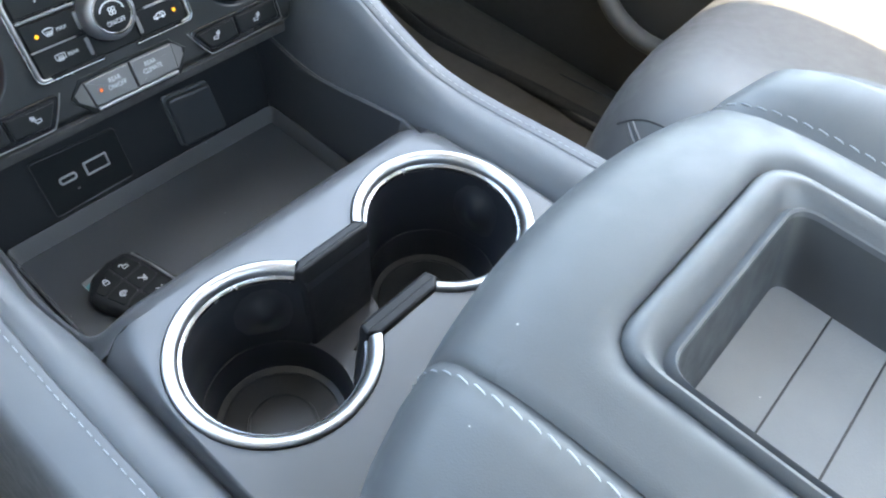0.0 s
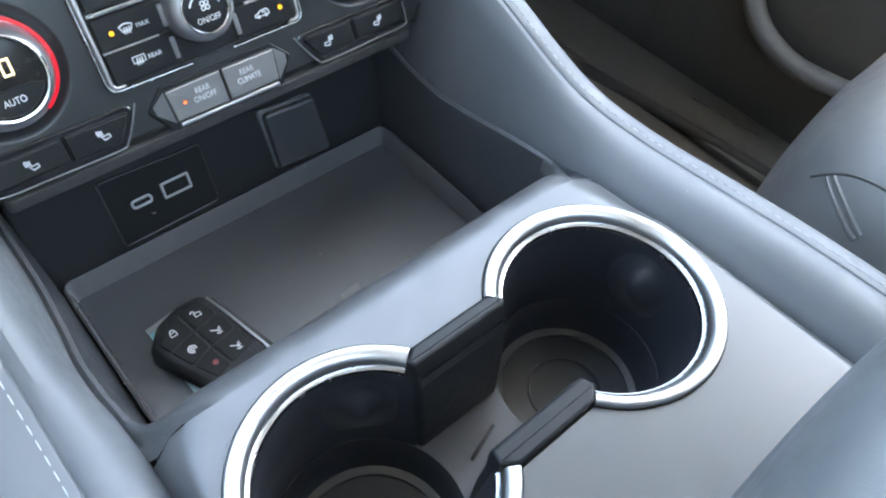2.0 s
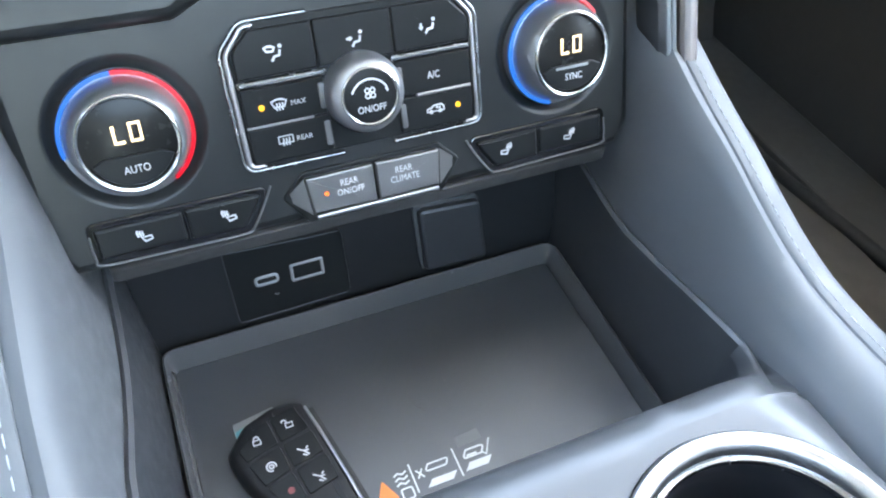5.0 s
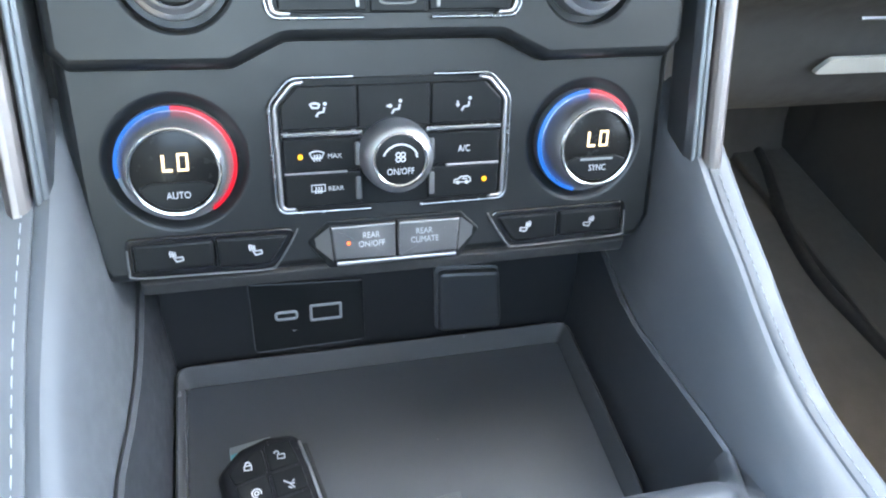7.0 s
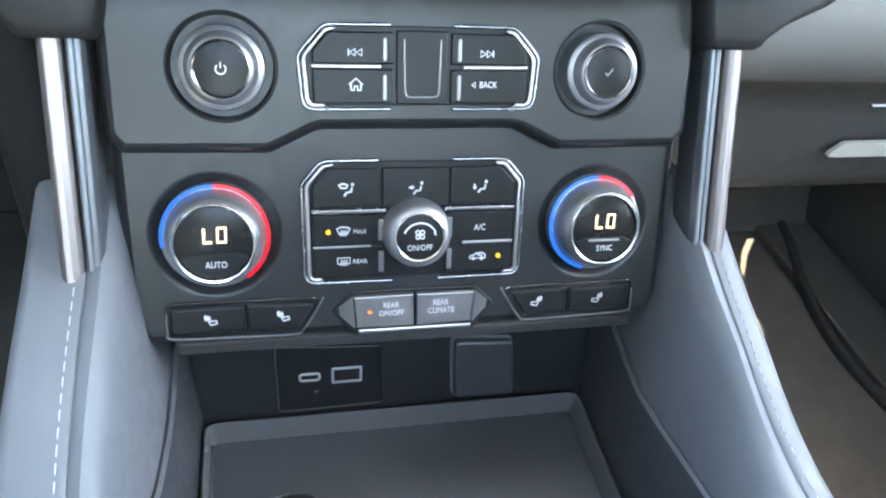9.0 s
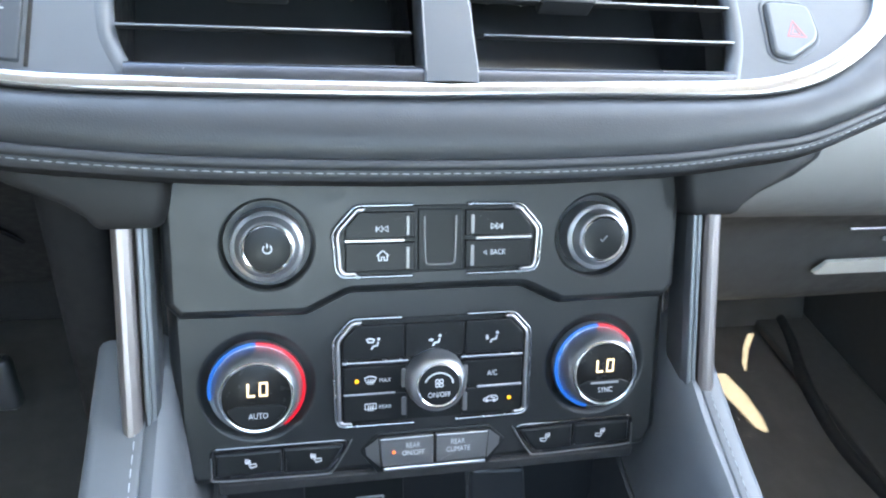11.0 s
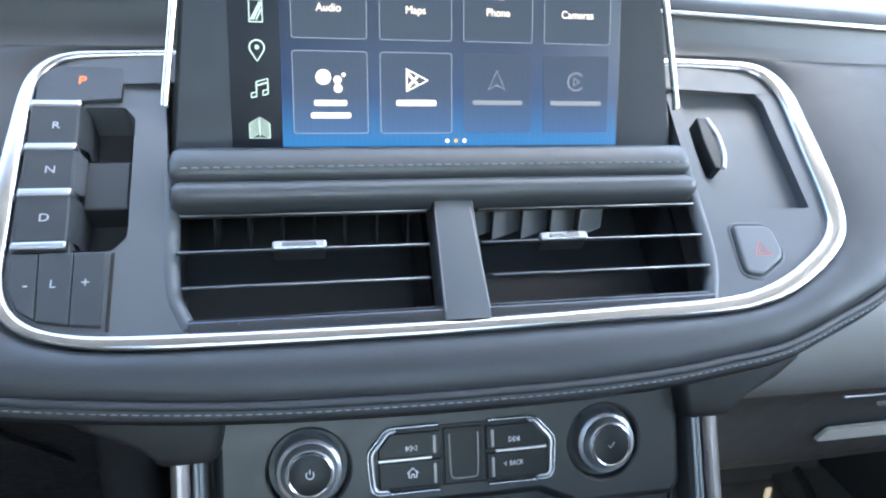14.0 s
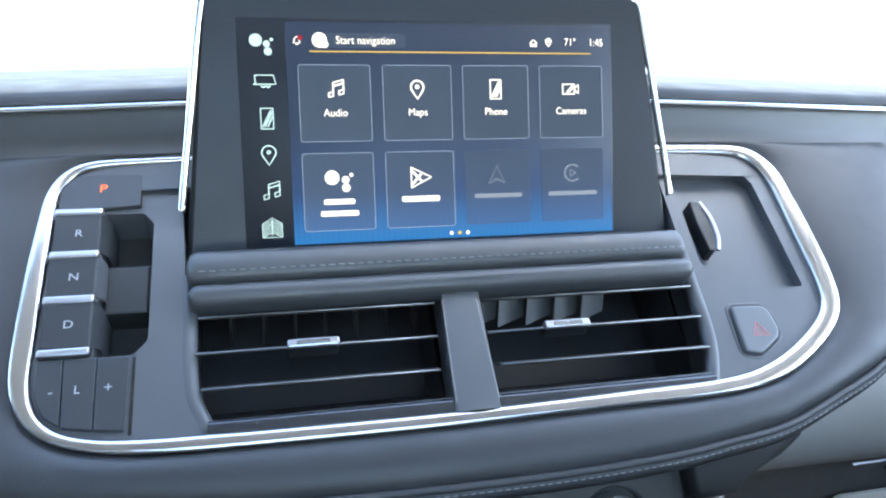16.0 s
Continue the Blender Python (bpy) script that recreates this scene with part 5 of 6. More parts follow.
    rows = [[Vector((x, fas(x) + dy, z + dip(x) * k)) for x in xs] for dy, z, k in ((0.004, 0.7818, 1), (0.0035, 0.7838, 1), (0.006, 0.787, 1), (0.012, 0.7895, 1), (0.03, 0.7905, 1), (0.10, 0.788, 1), (0.108, 0.7865, 1), (0.110, 0.7862, 1))]
    part("top_pad", loft(rows, False), TOP_SKIN, d, "soft upper dash pad")
    rows = [[Vector((x, fas(x) + dy, z + dip(x) * k + hood * max(0, 1 - ((x + 0.60) / 0.2) ** 2)) ) for x in xs] for dy, z, k, hood in ((0.1115, 0.7852, 1, 0.0), (0.1125, 0.7868, 1, 0.004), (0.17, 0.7815, 1, 0.02), (0.30, 0.770, 1, 0.03), (0.46, 0.757, 1, 0.01), (0.60, 0.748, 1, 0))]
    part("top_panel", loft(rows, False), TOP_SKIN, d, "grained panel below the windshield")
    # body that fills the space behind
    brick("body", -0.78, 0.78, 0.20, 0.70, 0.50, 0.735, PLASTIC_DIM, d, 0.02)
    rows = [[Vector((x, y, z)) for x in np.linspace(-0.34, 0.75, 4)] for y, z in ((0.17, 0.742), (0.40, 0.742))]
    part("inner_deck", loft(rows, False), PLASTIC_DIM, d)
    return a, b


def bezel(a, b):
    q = thing("dash_bezel", (0, 0.06, 0.65), "wide chrome-edged bezel round vents and shift buttons", "bezel")
    part("chrome_surround", ring_bm(OV, a, b, ((0, -3), (0, 0.9), (0.03, 1.7), (0.08, 2.3), (0.15, 2.7), (0.25, 2.9), (0.40, 3.0), (0.55, 2.95), (0.70, 2.75), (0.82, 2.4), (0.91, 1.8), (0.97, 1.1), (1.0, 0.3), (1.0, -5))), SURROUND, q, "broad polished chrome surround")
    vent = rounded([(-136, -21.5), (142, -20.5), (148, 10), (151, 60), (154, 120), (-147, 120), (-144, 60), (-142, 8)], [7, 7, 6, 5, 3, 3, 5, 6], 5)
    slot = rounded([(-187, 17), (-168, 17), (-161.5, 25), (-161.5, 98), (-167, 105.5), (-187, 105.5)], [1, 4, 4, 4, 4, 1], 4)
    pocket = rounded([(170, 30.4), (222, 30.4), (221.5, 112), (216, 123), (163, 124), (159.5, 52)], [5, 2, 6, 7, 3, 14], 5)
    part("face", plate_bm(OV, resample(shrink(b, -0.6), 150), [vent, slot, pocket], -30, -1.5), BEZEL, q, "satin grey bezel face", angle=25)
    # rounded cheeks that run into the vents
    for s, pts in ((-1, [(-145, 62), (-144, 40), (-143.5, 8), (-141, -10), (-134, -26)]), (1, [(153, 62), (151.5, 40), (150, 10), (147, -8), (141, -25)])):
        line = [tuple(v) for v in spline([(x, y, -1.5) for x, y in pts], 24)]
        part("vent_cheek", tube_bm(on(OV, [(x - s * 1.5, y, -5.6) for x, y, z in line]), 0.0048, 12), BEZEL, q)
    slab("slot_floor", OV, shrink(slot, -1), -29, -26, PLASTIC_DIM, q, 0.2)
    slab("pocket_floor", OV, shrink(pocket, -1), -29.5, -9, BEZEL, q, 0.2, "shallow storage pocket")
    bm = slab_bm(OV, rounded([(167.2, 97), (173.0, 96.4), (175.4, 82), (174.4, 66), (171.0, 57.6), (167.0, 58.5), (166.2, 80)], 1.2), -9, 1.8, 1.0)
    h = part("hook", bm, PANEL, q, "small dark hook beside the pocket")
    edge = [(174.0, 95.5, 1.2), (176.2, 86, 1.8), (176.8, 78, 2.0), (176.0, 67, 1.8), (173.0, 58.5, 1.0)]
    part("hook_cap", tube_bm(on(OV, [tuple(v) for v in spline(edge, 20)]), 0.0015, 10), SATIN, h, "bright metal cap")
    # gear keys
    g = thing("shift_buttons", (-0.19, 0.1, 0.69), "black push and pull gear buttons with chrome lips", "gear selector")
    pk = slab("park_key", OV, rounded([(-211, 107.5), (-187, 107.5), (-168.5, 109), (-168.5, 131.5), (-203, 132.5), (-211.5, 123)], [1, 1, 1, 2, 8, 4], 4), -3, 1.2, KEY, g, 0.8)
    text("P", OV, -189, 121.5, 5.4, GLOW["park"], pk, 1.3, 1.1)
    for v0, v1, ch in ((78.5, 103.5, "R"), (51, 75.5, "N"), (22.5, 48, "D")):
        m_ = [[(-211.5, v0, -3), (-188, v0, -3), (-188, v1, -3), (-211.5, v1, -3)], [(-211.5, v0, 0.5), (-188, v0, 0.5), (-188, v1, 3.0), (-211.5, v1, 3.0)], [(-211, v0 + 0.6, 1.1), (-188.8, v0 + 0.6, 1.1), (-188.8, v1 - 0.4, 3.6), (-211, v1 - 0.4, 3.6)]]
        k = part("shift_key", loft([on(OV, r) for r in m_], True, (True, True)), KEY, g, angle=30)
        text(ch, OV, -198.8, (v0 + v1) / 2 - 0.8, 4.4, INK_KEY, k, 2.6, 1.1)
        part("chrome_lip", slab_bm(OV, box_loop(-212, v1 - 2.0, -187.4, v1 + 2.9, 1.4), -1, 4.4, 1.5), SATIN, k, "chrome lip of the key")
        sidecut = [on(OV, [(-188, v0, 0.6), (-188, v1, 3.2)]), on(OV, [(-184.5, v0 + 1, -6), (-184.5, v1 - 1, -6)]), on(OV, [(-184, v0 + 1, -26), (-184, v1 - 1, -26)])]
        part("key_side", loft(sidecut, False), BEZEL if ch == "N" else KEY, k)
    slab("slot_ledge", OV, box_loop(-186, 45.5, -163, 75.5, 2), -27, -9, PANEL, g, 1.5)
    part("chrome_lip", slab_bm(OV, box_loop(-212, 17.2, -187.4, 21.6, 1.4), -1, 3.0, 1.4), SATIN, g)
    for pts, word, tx in (([(-211.5, 16), (-199.8, 16), (-198.2, -18.5), (-206, -13), (-211, -2)], "-", -203.5), ([(-199.4, 16), (-184.4, 16), (-183.6, -21.5), (-197.6, -19)], "L", -192), ([(-184.0, 16), (-170, 15.6), (-170, -23), (-183.2, -21.6)], "+", -178)):
        k = slab("low_gear_key", OV, rounded(pts, 0.9), -3, 0.8, KEY, g, 0.6)
        text(word, OV, tx, -0.6, 4.2 if word == "L" else 5.2, INK_KEY, k, 0.9, 1.0)
    slab("trim_line", OV, box_loop(-168.2, -25, -166.6, 16, 0.4), -3, -0.9, GLOSS, g, 0.2)
    # hazard switch
    z = thing("hazard_switch", (0.177, 0.06, 0.67), "grey hazard warning switch with a faint red triangle", "switch")
    shape = rounded([(164.4, 19.6), (189.8, 18.8), (191.8, -2.0), (173.0, -14.0), (162.6, -11.6)], [5, 8, 11, 8, 5], 7)
    part("surround", ring_bm(OV, shrink(shape, -2.2), shape, ((0, -1.6), (0.25, -0.9), (0.6, -0.8), (0.9, -1.3), (1.0, -3))), BEZEL, z, "raised lip round the switch")
    slab("gap", OV, shape, -3, -1.4, VENT_DARK, z, 0.1)
    k = slab("switch_cap", OV, shrink(shape, 0.7), -3, 1.2, HAZARD, z, 1.6)
    tri = [(172.6, -1.4), (182.6, -1.8), (177.2, 7.2)]
    part("triangle_mark", stroke_bm(OV, [tri + tri[:1]], 1.3, 1.1, 1.35), RED_PRINT, k, "faint red triangle", smooth=False)
    tri = [(175.2, 0), (179.8, -0.2), (177.3, 4.2)]
    part("triangle_mark", stroke_bm(OV, [tri + tri[:1]], 0.8, 1.1, 1.35), RED_PRINT, k, smooth=False)


def air_vents():
    for side, x0, x1, tab in ((-1, -140, -11, -79.5), (1, 14, 146, 60)):
        q = thing("air_vent", ((x0 + x1) / 2000, 0.08, 0.66), "dark dash air vent with thin blades and a chrome tab", "air vent", "dash air vents")
        back = rounded([(x0 - 2, -30), (x1 + 2, -30), (x1 + 2, 62), (x0 - 2, 62)], 2)
        loops = [on(OV, back, -1.6 - 0.0), on(OV, back, -30)]
        deep = [Vector((p.x, p.y + 0.06, p.z - 0.01)) for p in loops[1]]
        part("duct", loft([loops[1], deep], True, (False, True)), VENT_DARK, q)
        ins = 3 if side < 0 else 2.5
        for v, xa, xb in ((34.6, x0 + ins, x1 - 1), (14.0, x0 + ins - 1.5, x1 - 2.2), (-5.6, x0 + ins + 1.5, x1 - 4)):
            fr = on(OV, [(xa, v, 0), (xb, v, 0)])
            prof = ((0, -0.0011), (-0.0007, 0), (0, 0.0008), (0.006, 0.0008), (0.012, 0.0003), (0.012, -0.0006), (0.006, -0.0012))
            rows = [[p + Vector((0, dy, dz - dy * 0.45)) for dy, dz in prof] for p in (fr[0], fr[0].lerp(fr[1], 0.5), fr[1])]
            bl = part("blade", loft(rows, True, (True, True)), VENT_DARK, q)
            part("edge_line", tube_bm([p + Vector((0, -0.0008, 0.0004)) for p in fr], 0.0006, 6), SILVER_BUTTON, bl, "thin bright blade edge")
        rng = random.Random(7 + side)
        turn = 0.05 if side < 0 else 1.0
        for k in range(7 if side < 0 else 5):
            cx = x0 + (18 + k * 17.5 if side < 0 else 9 + k * 17.5)
            c0 = OV @ Vector((cx / 1000, 0.016, -0.003)) + Vector((0, 0.046 if side < 0 else 0.034, -0.004 if side < 0 else 0.002))
            ca, sa = math.cos(turn), math.sin(turn)
            dx, dy = 0.0115 * sa, 0.0115 * ca
            rows = []
            for z in ((-0.010, 0.0, 0.012, 0.024) if side < 0 else (-0.013, -0.004, 0.006, 0.017)):
                rows.append([c0 + Vector((-dx - 0.0007 * ca, -dy, z)), c0 + Vector((-dx + 0.0007 * ca, -dy, z)), c0 + Vector((dx + 0.0007 * ca, dy, z)), c0 + Vector((dx - 0.0007 * ca, dy, z))])
            # right vanes take a paler colour for the light that catches them
            part("vane", loft(rows, True, (True, True)), VANE_LIT if side > 0 else PANEL, q, smooth=False)
        tb = part("tab", slab_bm(OV, rounded([(tab - 13, 11), (tab + 13, 11), (tab + 13, 17.2), (tab - 13, 17.2)], 1.6), -6, 4.0, 1.4), PLASTIC, q, "sliding airflow tab")
        part("tab_cap", slab_bm(OV, rounded([(tab - 13.5, 11.4), (tab + 13.5, 11.4), (tab + 13.2, 16.2), (tab - 13.2, 16.2)], 1.4), 2.0, 5.2, 1.2), SATIN, tb, "bright metal tab face")
        part("tab_dish", slab_bm(OV, rounded([(tab - 8.5, 12.4), (tab + 8.5, 12.4), (tab + 8.5, 15.2), (tab - 8.5, 15.2)], 0.8), 4.0, 5.35, 0.3), FRAME, tb)
    c = thing("vent_divider", (0, 0.05, 0.66), "satin grey bar between the two air vents", "trim bar")
    rows = [[OV @ Vector((x / 1000, v / 1000, n / 1000)) for x, n in ((-10.8 - w, -20), (-10.8 - w, 2), (-10.2 - w, 3), (0.6, 3.8), (12.0 - w * 0.4, 3), (12.6 - w * 0.4, 2), (12.6 - w * 0.4, -20))] for v, w in ((-31, 0.4), (-26, 0), (0, -1), (30, -2.4), (50, -3))]
    part("bar", loft(rows, False), BEZEL, c, angle=25)
    for x, w in ((-10.4, 1), (12.4, -0.4)):
        part("bright_edge", tube_bm(on(OV, [(x, -26, 3.0), (x + w, 0, 3.0), (x + w * 2.4, 34, 3.0)]), 0.0004, 6), SILVER_BUTTON, c)
    s = thing("vent_sill", (0, 0.04, 0.645), "gloss black sill along the foot of the vents", "trim bar")
    rows = [[OV @ Vector((x / 1000, v / 1000, n / 1000)) for x in np.linspace(-132, 139, 14)] for v, n in ((-31.4, -0.2), (-30.8, 0.7), (-24.4, 0.9), (-23.4, 0.6), (-22.2, -0.4), (-21.2, -2.4), (-20.6, -8), (-20.2, -30))]
    part("sill", loft(rows, False), SILL, s)


def screen_cushion():
    q = thing("screen_ledge", (0, 0.1, 0.69), "dark leather two-roll ledge below the display with stitching", "padded ledge")
    for nm, v0, v1, x0, x1, h, dp in (("upper_roll", 51.6, 70.6, -142.5, 147.0, 12.0, 10), ("lower_roll", 38.4, 51.2, -142, 148.0, 10.0, 5)):
        rows = []
        for x, e in [(x0, 4.6), (x0 + 0.5, 3.0), (x0 + 1.6, 1.4), (x0 + 3.4, 0.4), (x0 + 6, 0.0)] + [(float(x), 0.0) for x in np.linspace(x0 + 20, x1 - 20, 9)] + [(x1 - 6, 0.0), (x1 - 3.4, 0.4), (x1 - 1.6, 1.4), (x1 - 0.5, 3.0), (x1, 4.6)]:
            hh, a, b = h - e, v0 + e, v1 - e
            sec = [(a, -dp), (a, hh - 5.5), (a + 0.35, hh - 3.6), (a + 1.3, hh - 1.9), (a + 2.8, hh - 0.7), (a + 4.8, hh - 0.1), ((a + b) / 2, hh), (b - 4.6, hh - 0.2), (b - 2.6, hh - 0.9), (b - 1.1, hh - 2.2), (b - 0.3, hh - 4.0), (b, hh - 6), (b, -dp)]
            rows.append(on(OV, [(x, v, n) for v, n in sec]))
        r = part(nm, loft(rows, True, (True, True)), LEDGE, q, angle=75)
        if v1 > 60:
            line = [(x0 + 8, 55.6, h - 0.2), (0, 55.6, h + 0.1), (x1 - 4, 55.6, h - 0.2)]
            stitches(on(OV, line), r, THREAD_DARK, 0.0052, 0.0034, 0.0004, (0, -0.6, 0.8))


def touchscreen():
    q = thing("touchscreen", (0, 0.15, 0.71), "upright dash display showing a lit app menu", "display screen")
    glass = rounded([(-142.5, -42), (150, -42), (132.6, 104), (127, 108), (-122, 108), (-128, 103)], [3, 3, 9, 6, 6, 9], 4)
    slab("glass", SC, glass, -9, 0, GLASS_BLACK, q, 0.5, "black glass front")
    slab("housing", SC, shrink(glass, -2.5), -24, -2.2, PLASTIC, q, 2)
    for s, x0, x1 in ((-1, -142.6, -128.6), (1, 149.6, 133.2)):
        line = [(x0 + s * 3.0, -13, -0.8), (x0 + s * 2.95, -9, -0.8), ((x0 + x1) / 2 + s * 2.6, 44, -0.8), (x1 + s * 2.2, 97, -0.8), (x1 - s * 2.0, 107, -1.0)]
        pts = [tuple(v) for v in spline(line, 40)]
        part("side_frame", tube_bm(on(SC, pts), [0.0004, 0.0016] + [0.0022] * 37 + [0.001], 10), CHROME, q, "bright chrome side edge")
    d = slab("display", SC, [(-112, -37), (114, -37), (114, 92), (-112, 92)], -0.5, 0.25, GLASS_BLACK, q, 0.1)
    slab("wallpaper", SC, [(-85, -36.4), (113, -36.4), (113, 90), (-85, 90)], 0.1, 0.4, GLOW["wall"], d, 0.05)
    icons = (("Audio", NOTE), ("Maps", PIN), ("Phone", PHONE), ("Cameras", CAMERA_ICON))
    for col, x0 in enumerate((-78.8, -30.5, 17.6, 66.0)):
        x1, cx = x0 + 41.0, x0 + 20.4
        for row, (y0, y1) in enumerate(((22.4, 66.0), (-29.0, 15.6))):
            loop = box_loop(x0, y0, x1, y1, 1.6)
            t = slab("tile", SC, loop, 0.3, 0.6, GLOW["tile"], d, 0.1)
            live = row == 0 or col < 2
            top = [(x0 + 1, y0), (x0, y0 + 1), (x0, y1 - 1), (x0 + 1, y1), (x1 - 1, y1), (x1, y1 - 1), (x1, y0 + 1), (x1 - 1, y0), (x0 + 1, y0)]
            if live:
                glyph(SC, [top], 0, 0, 1, 0.36, 0.7, GLOW["line"], t, "tile_edge")
            if row == 0:
                word, ic = icons[col]
                glyph(SC, ic, cx, 52, 1.65, 0.95, 0.7, GLOW["white"], t)
                text(word, SC, cx, 38.6, 4.3, GLOW["white"], t, 0.7, 0.92)
            elif col == 0:
                dots(SC, [(cx - 3.8, 1.6, 4.2), (cx + 4.0, 0.2, 2.2), (cx + 4.2, -4.4, 2.4), (cx + 7.4, 3.0, 1.1)], 0.7, GLOW["white"], t, "app_mark")
                bar_mark(SC, cx - 9, cx + 9, -12.4, 3.0, 0.7, GLOW["white"], t)
                bar_mark(SC, cx - 11, cx + 11, -19.2, 3.0, 0.7, GLOW["white"], t)
            elif col == 1:
                tri = [(-3.6, 4), (4.4, 0), (-3.6, -4), (-3.6, 4)]
                glyph(SC, [tri, [(-3.6, 3), (0.6, -1.6)], [(-3.6, -3), (0.6, 1.6)]], cx, 0.4, 1.5, 1.3, 0.7, GLOW["white"], t)
                bar_mark(SC, cx - 11.5, cx + 11.5, -12.2, 3.2, 0.7, GLOW["white"], t)
            elif col == 2:
                glyph(SC, [[(-4, -4), (0, 4.6), (4, -4), (0, -1.8), (-4, -4)]], cx - 0.6, 0.6, 1.25, 0.9, 0.7, GLOW["dim"], t)
                bar_mark(SC, cx - 15, cx + 15, -11.8, 2.6, 0.7, GLOW["dim"], t)
            else:
                glyph(SC, [arc(0, 0, 4.4, 40, 320, 18), [(-1.2, 1.9), (2.0, 0), (-1.2, -1.9), (-1.2, 1.9)]], cx, 0.6, 1.15, 0.9, 0.7, GLOW["dim"], t)
                bar_mark(SC, cx - 16, cx + 16, -11.9, 2.6, 0.7, GLOW["dim"], t)
    for ic, y in ((TRAILER, 56.8), (PHONE, 35.9), (PIN, 15.4), (NOTE, -5.4), (HOUSE_FAN, -26.4)):
        glyph(SC, ic, -97.2, y, 1.70, 0.5 if ic is HOUSE_FAN else 0.78, 0.35, GLOW["cyan"], d, "shortcut_symbol")
    dots(SC, [(-101.5, 79.6, 3.6), (-95.6, 77.6, 1.9), (-95.0, 73.4, 2.2), (-92.8, 80.0, 1.0)], 0.35, GLOW["cyan"], d, "app_mark")
    dots(SC, [(7.9, -33.5, 1.15), (18.1, -33.5, 1.15)], 0.7, GLOW["white"], d, "page_dot")
    dots(SC, [(13.0, -33.5, 1.15)], 0.7, GLOW["yellow"], d, "page_dot")
    glyph(SC, BELL, -78.8, 79.6, 1.0, 0.6, 0.55, GLOW["white"], d)
    dots(SC, [(-77.0, 81.2, 1.5)], 0.75, GLOW["red"], d, "alert_dot")
    pill = slab("search_pill", SC, box_loop(-71, 75.8, -16, 84.2, 3.6), 0.3, 0.5, GLOW["tile"], d, 0.1)
    dots(SC, [(-66, 80, 4.3), (-63, 77.6, 2.0)], 0.6, GLOW["white"], pill, "assistant_mark")
    text("Start navigation", SC, -39.5, 79.9, 4.4, GLOW["white"], pill, 0.6, 0.88)
    glyph(SC, [[(-72, 73.6), (100, 73.6)]], 0, 0, 1, 0.7, 0.55, GLOW["yellow"], d, "progress_line")
    glyph(SC, HOME, 62.8, 79.6, 0.95, 0.7, 0.55, GLOW["white"], d)
    glyph(SC, PIN, 72.5, 80.2, 0.72, 0.7, 0.55, GLOW["white"], d)
    text("71°", SC, 86.6, 80.4, 4.4, GLOW["white"], d, 0.55, 0.9)
    text("1:45", SC, 103.6, 80.2, 4.4, GLOW["white"], d, 0.55, 0.9)


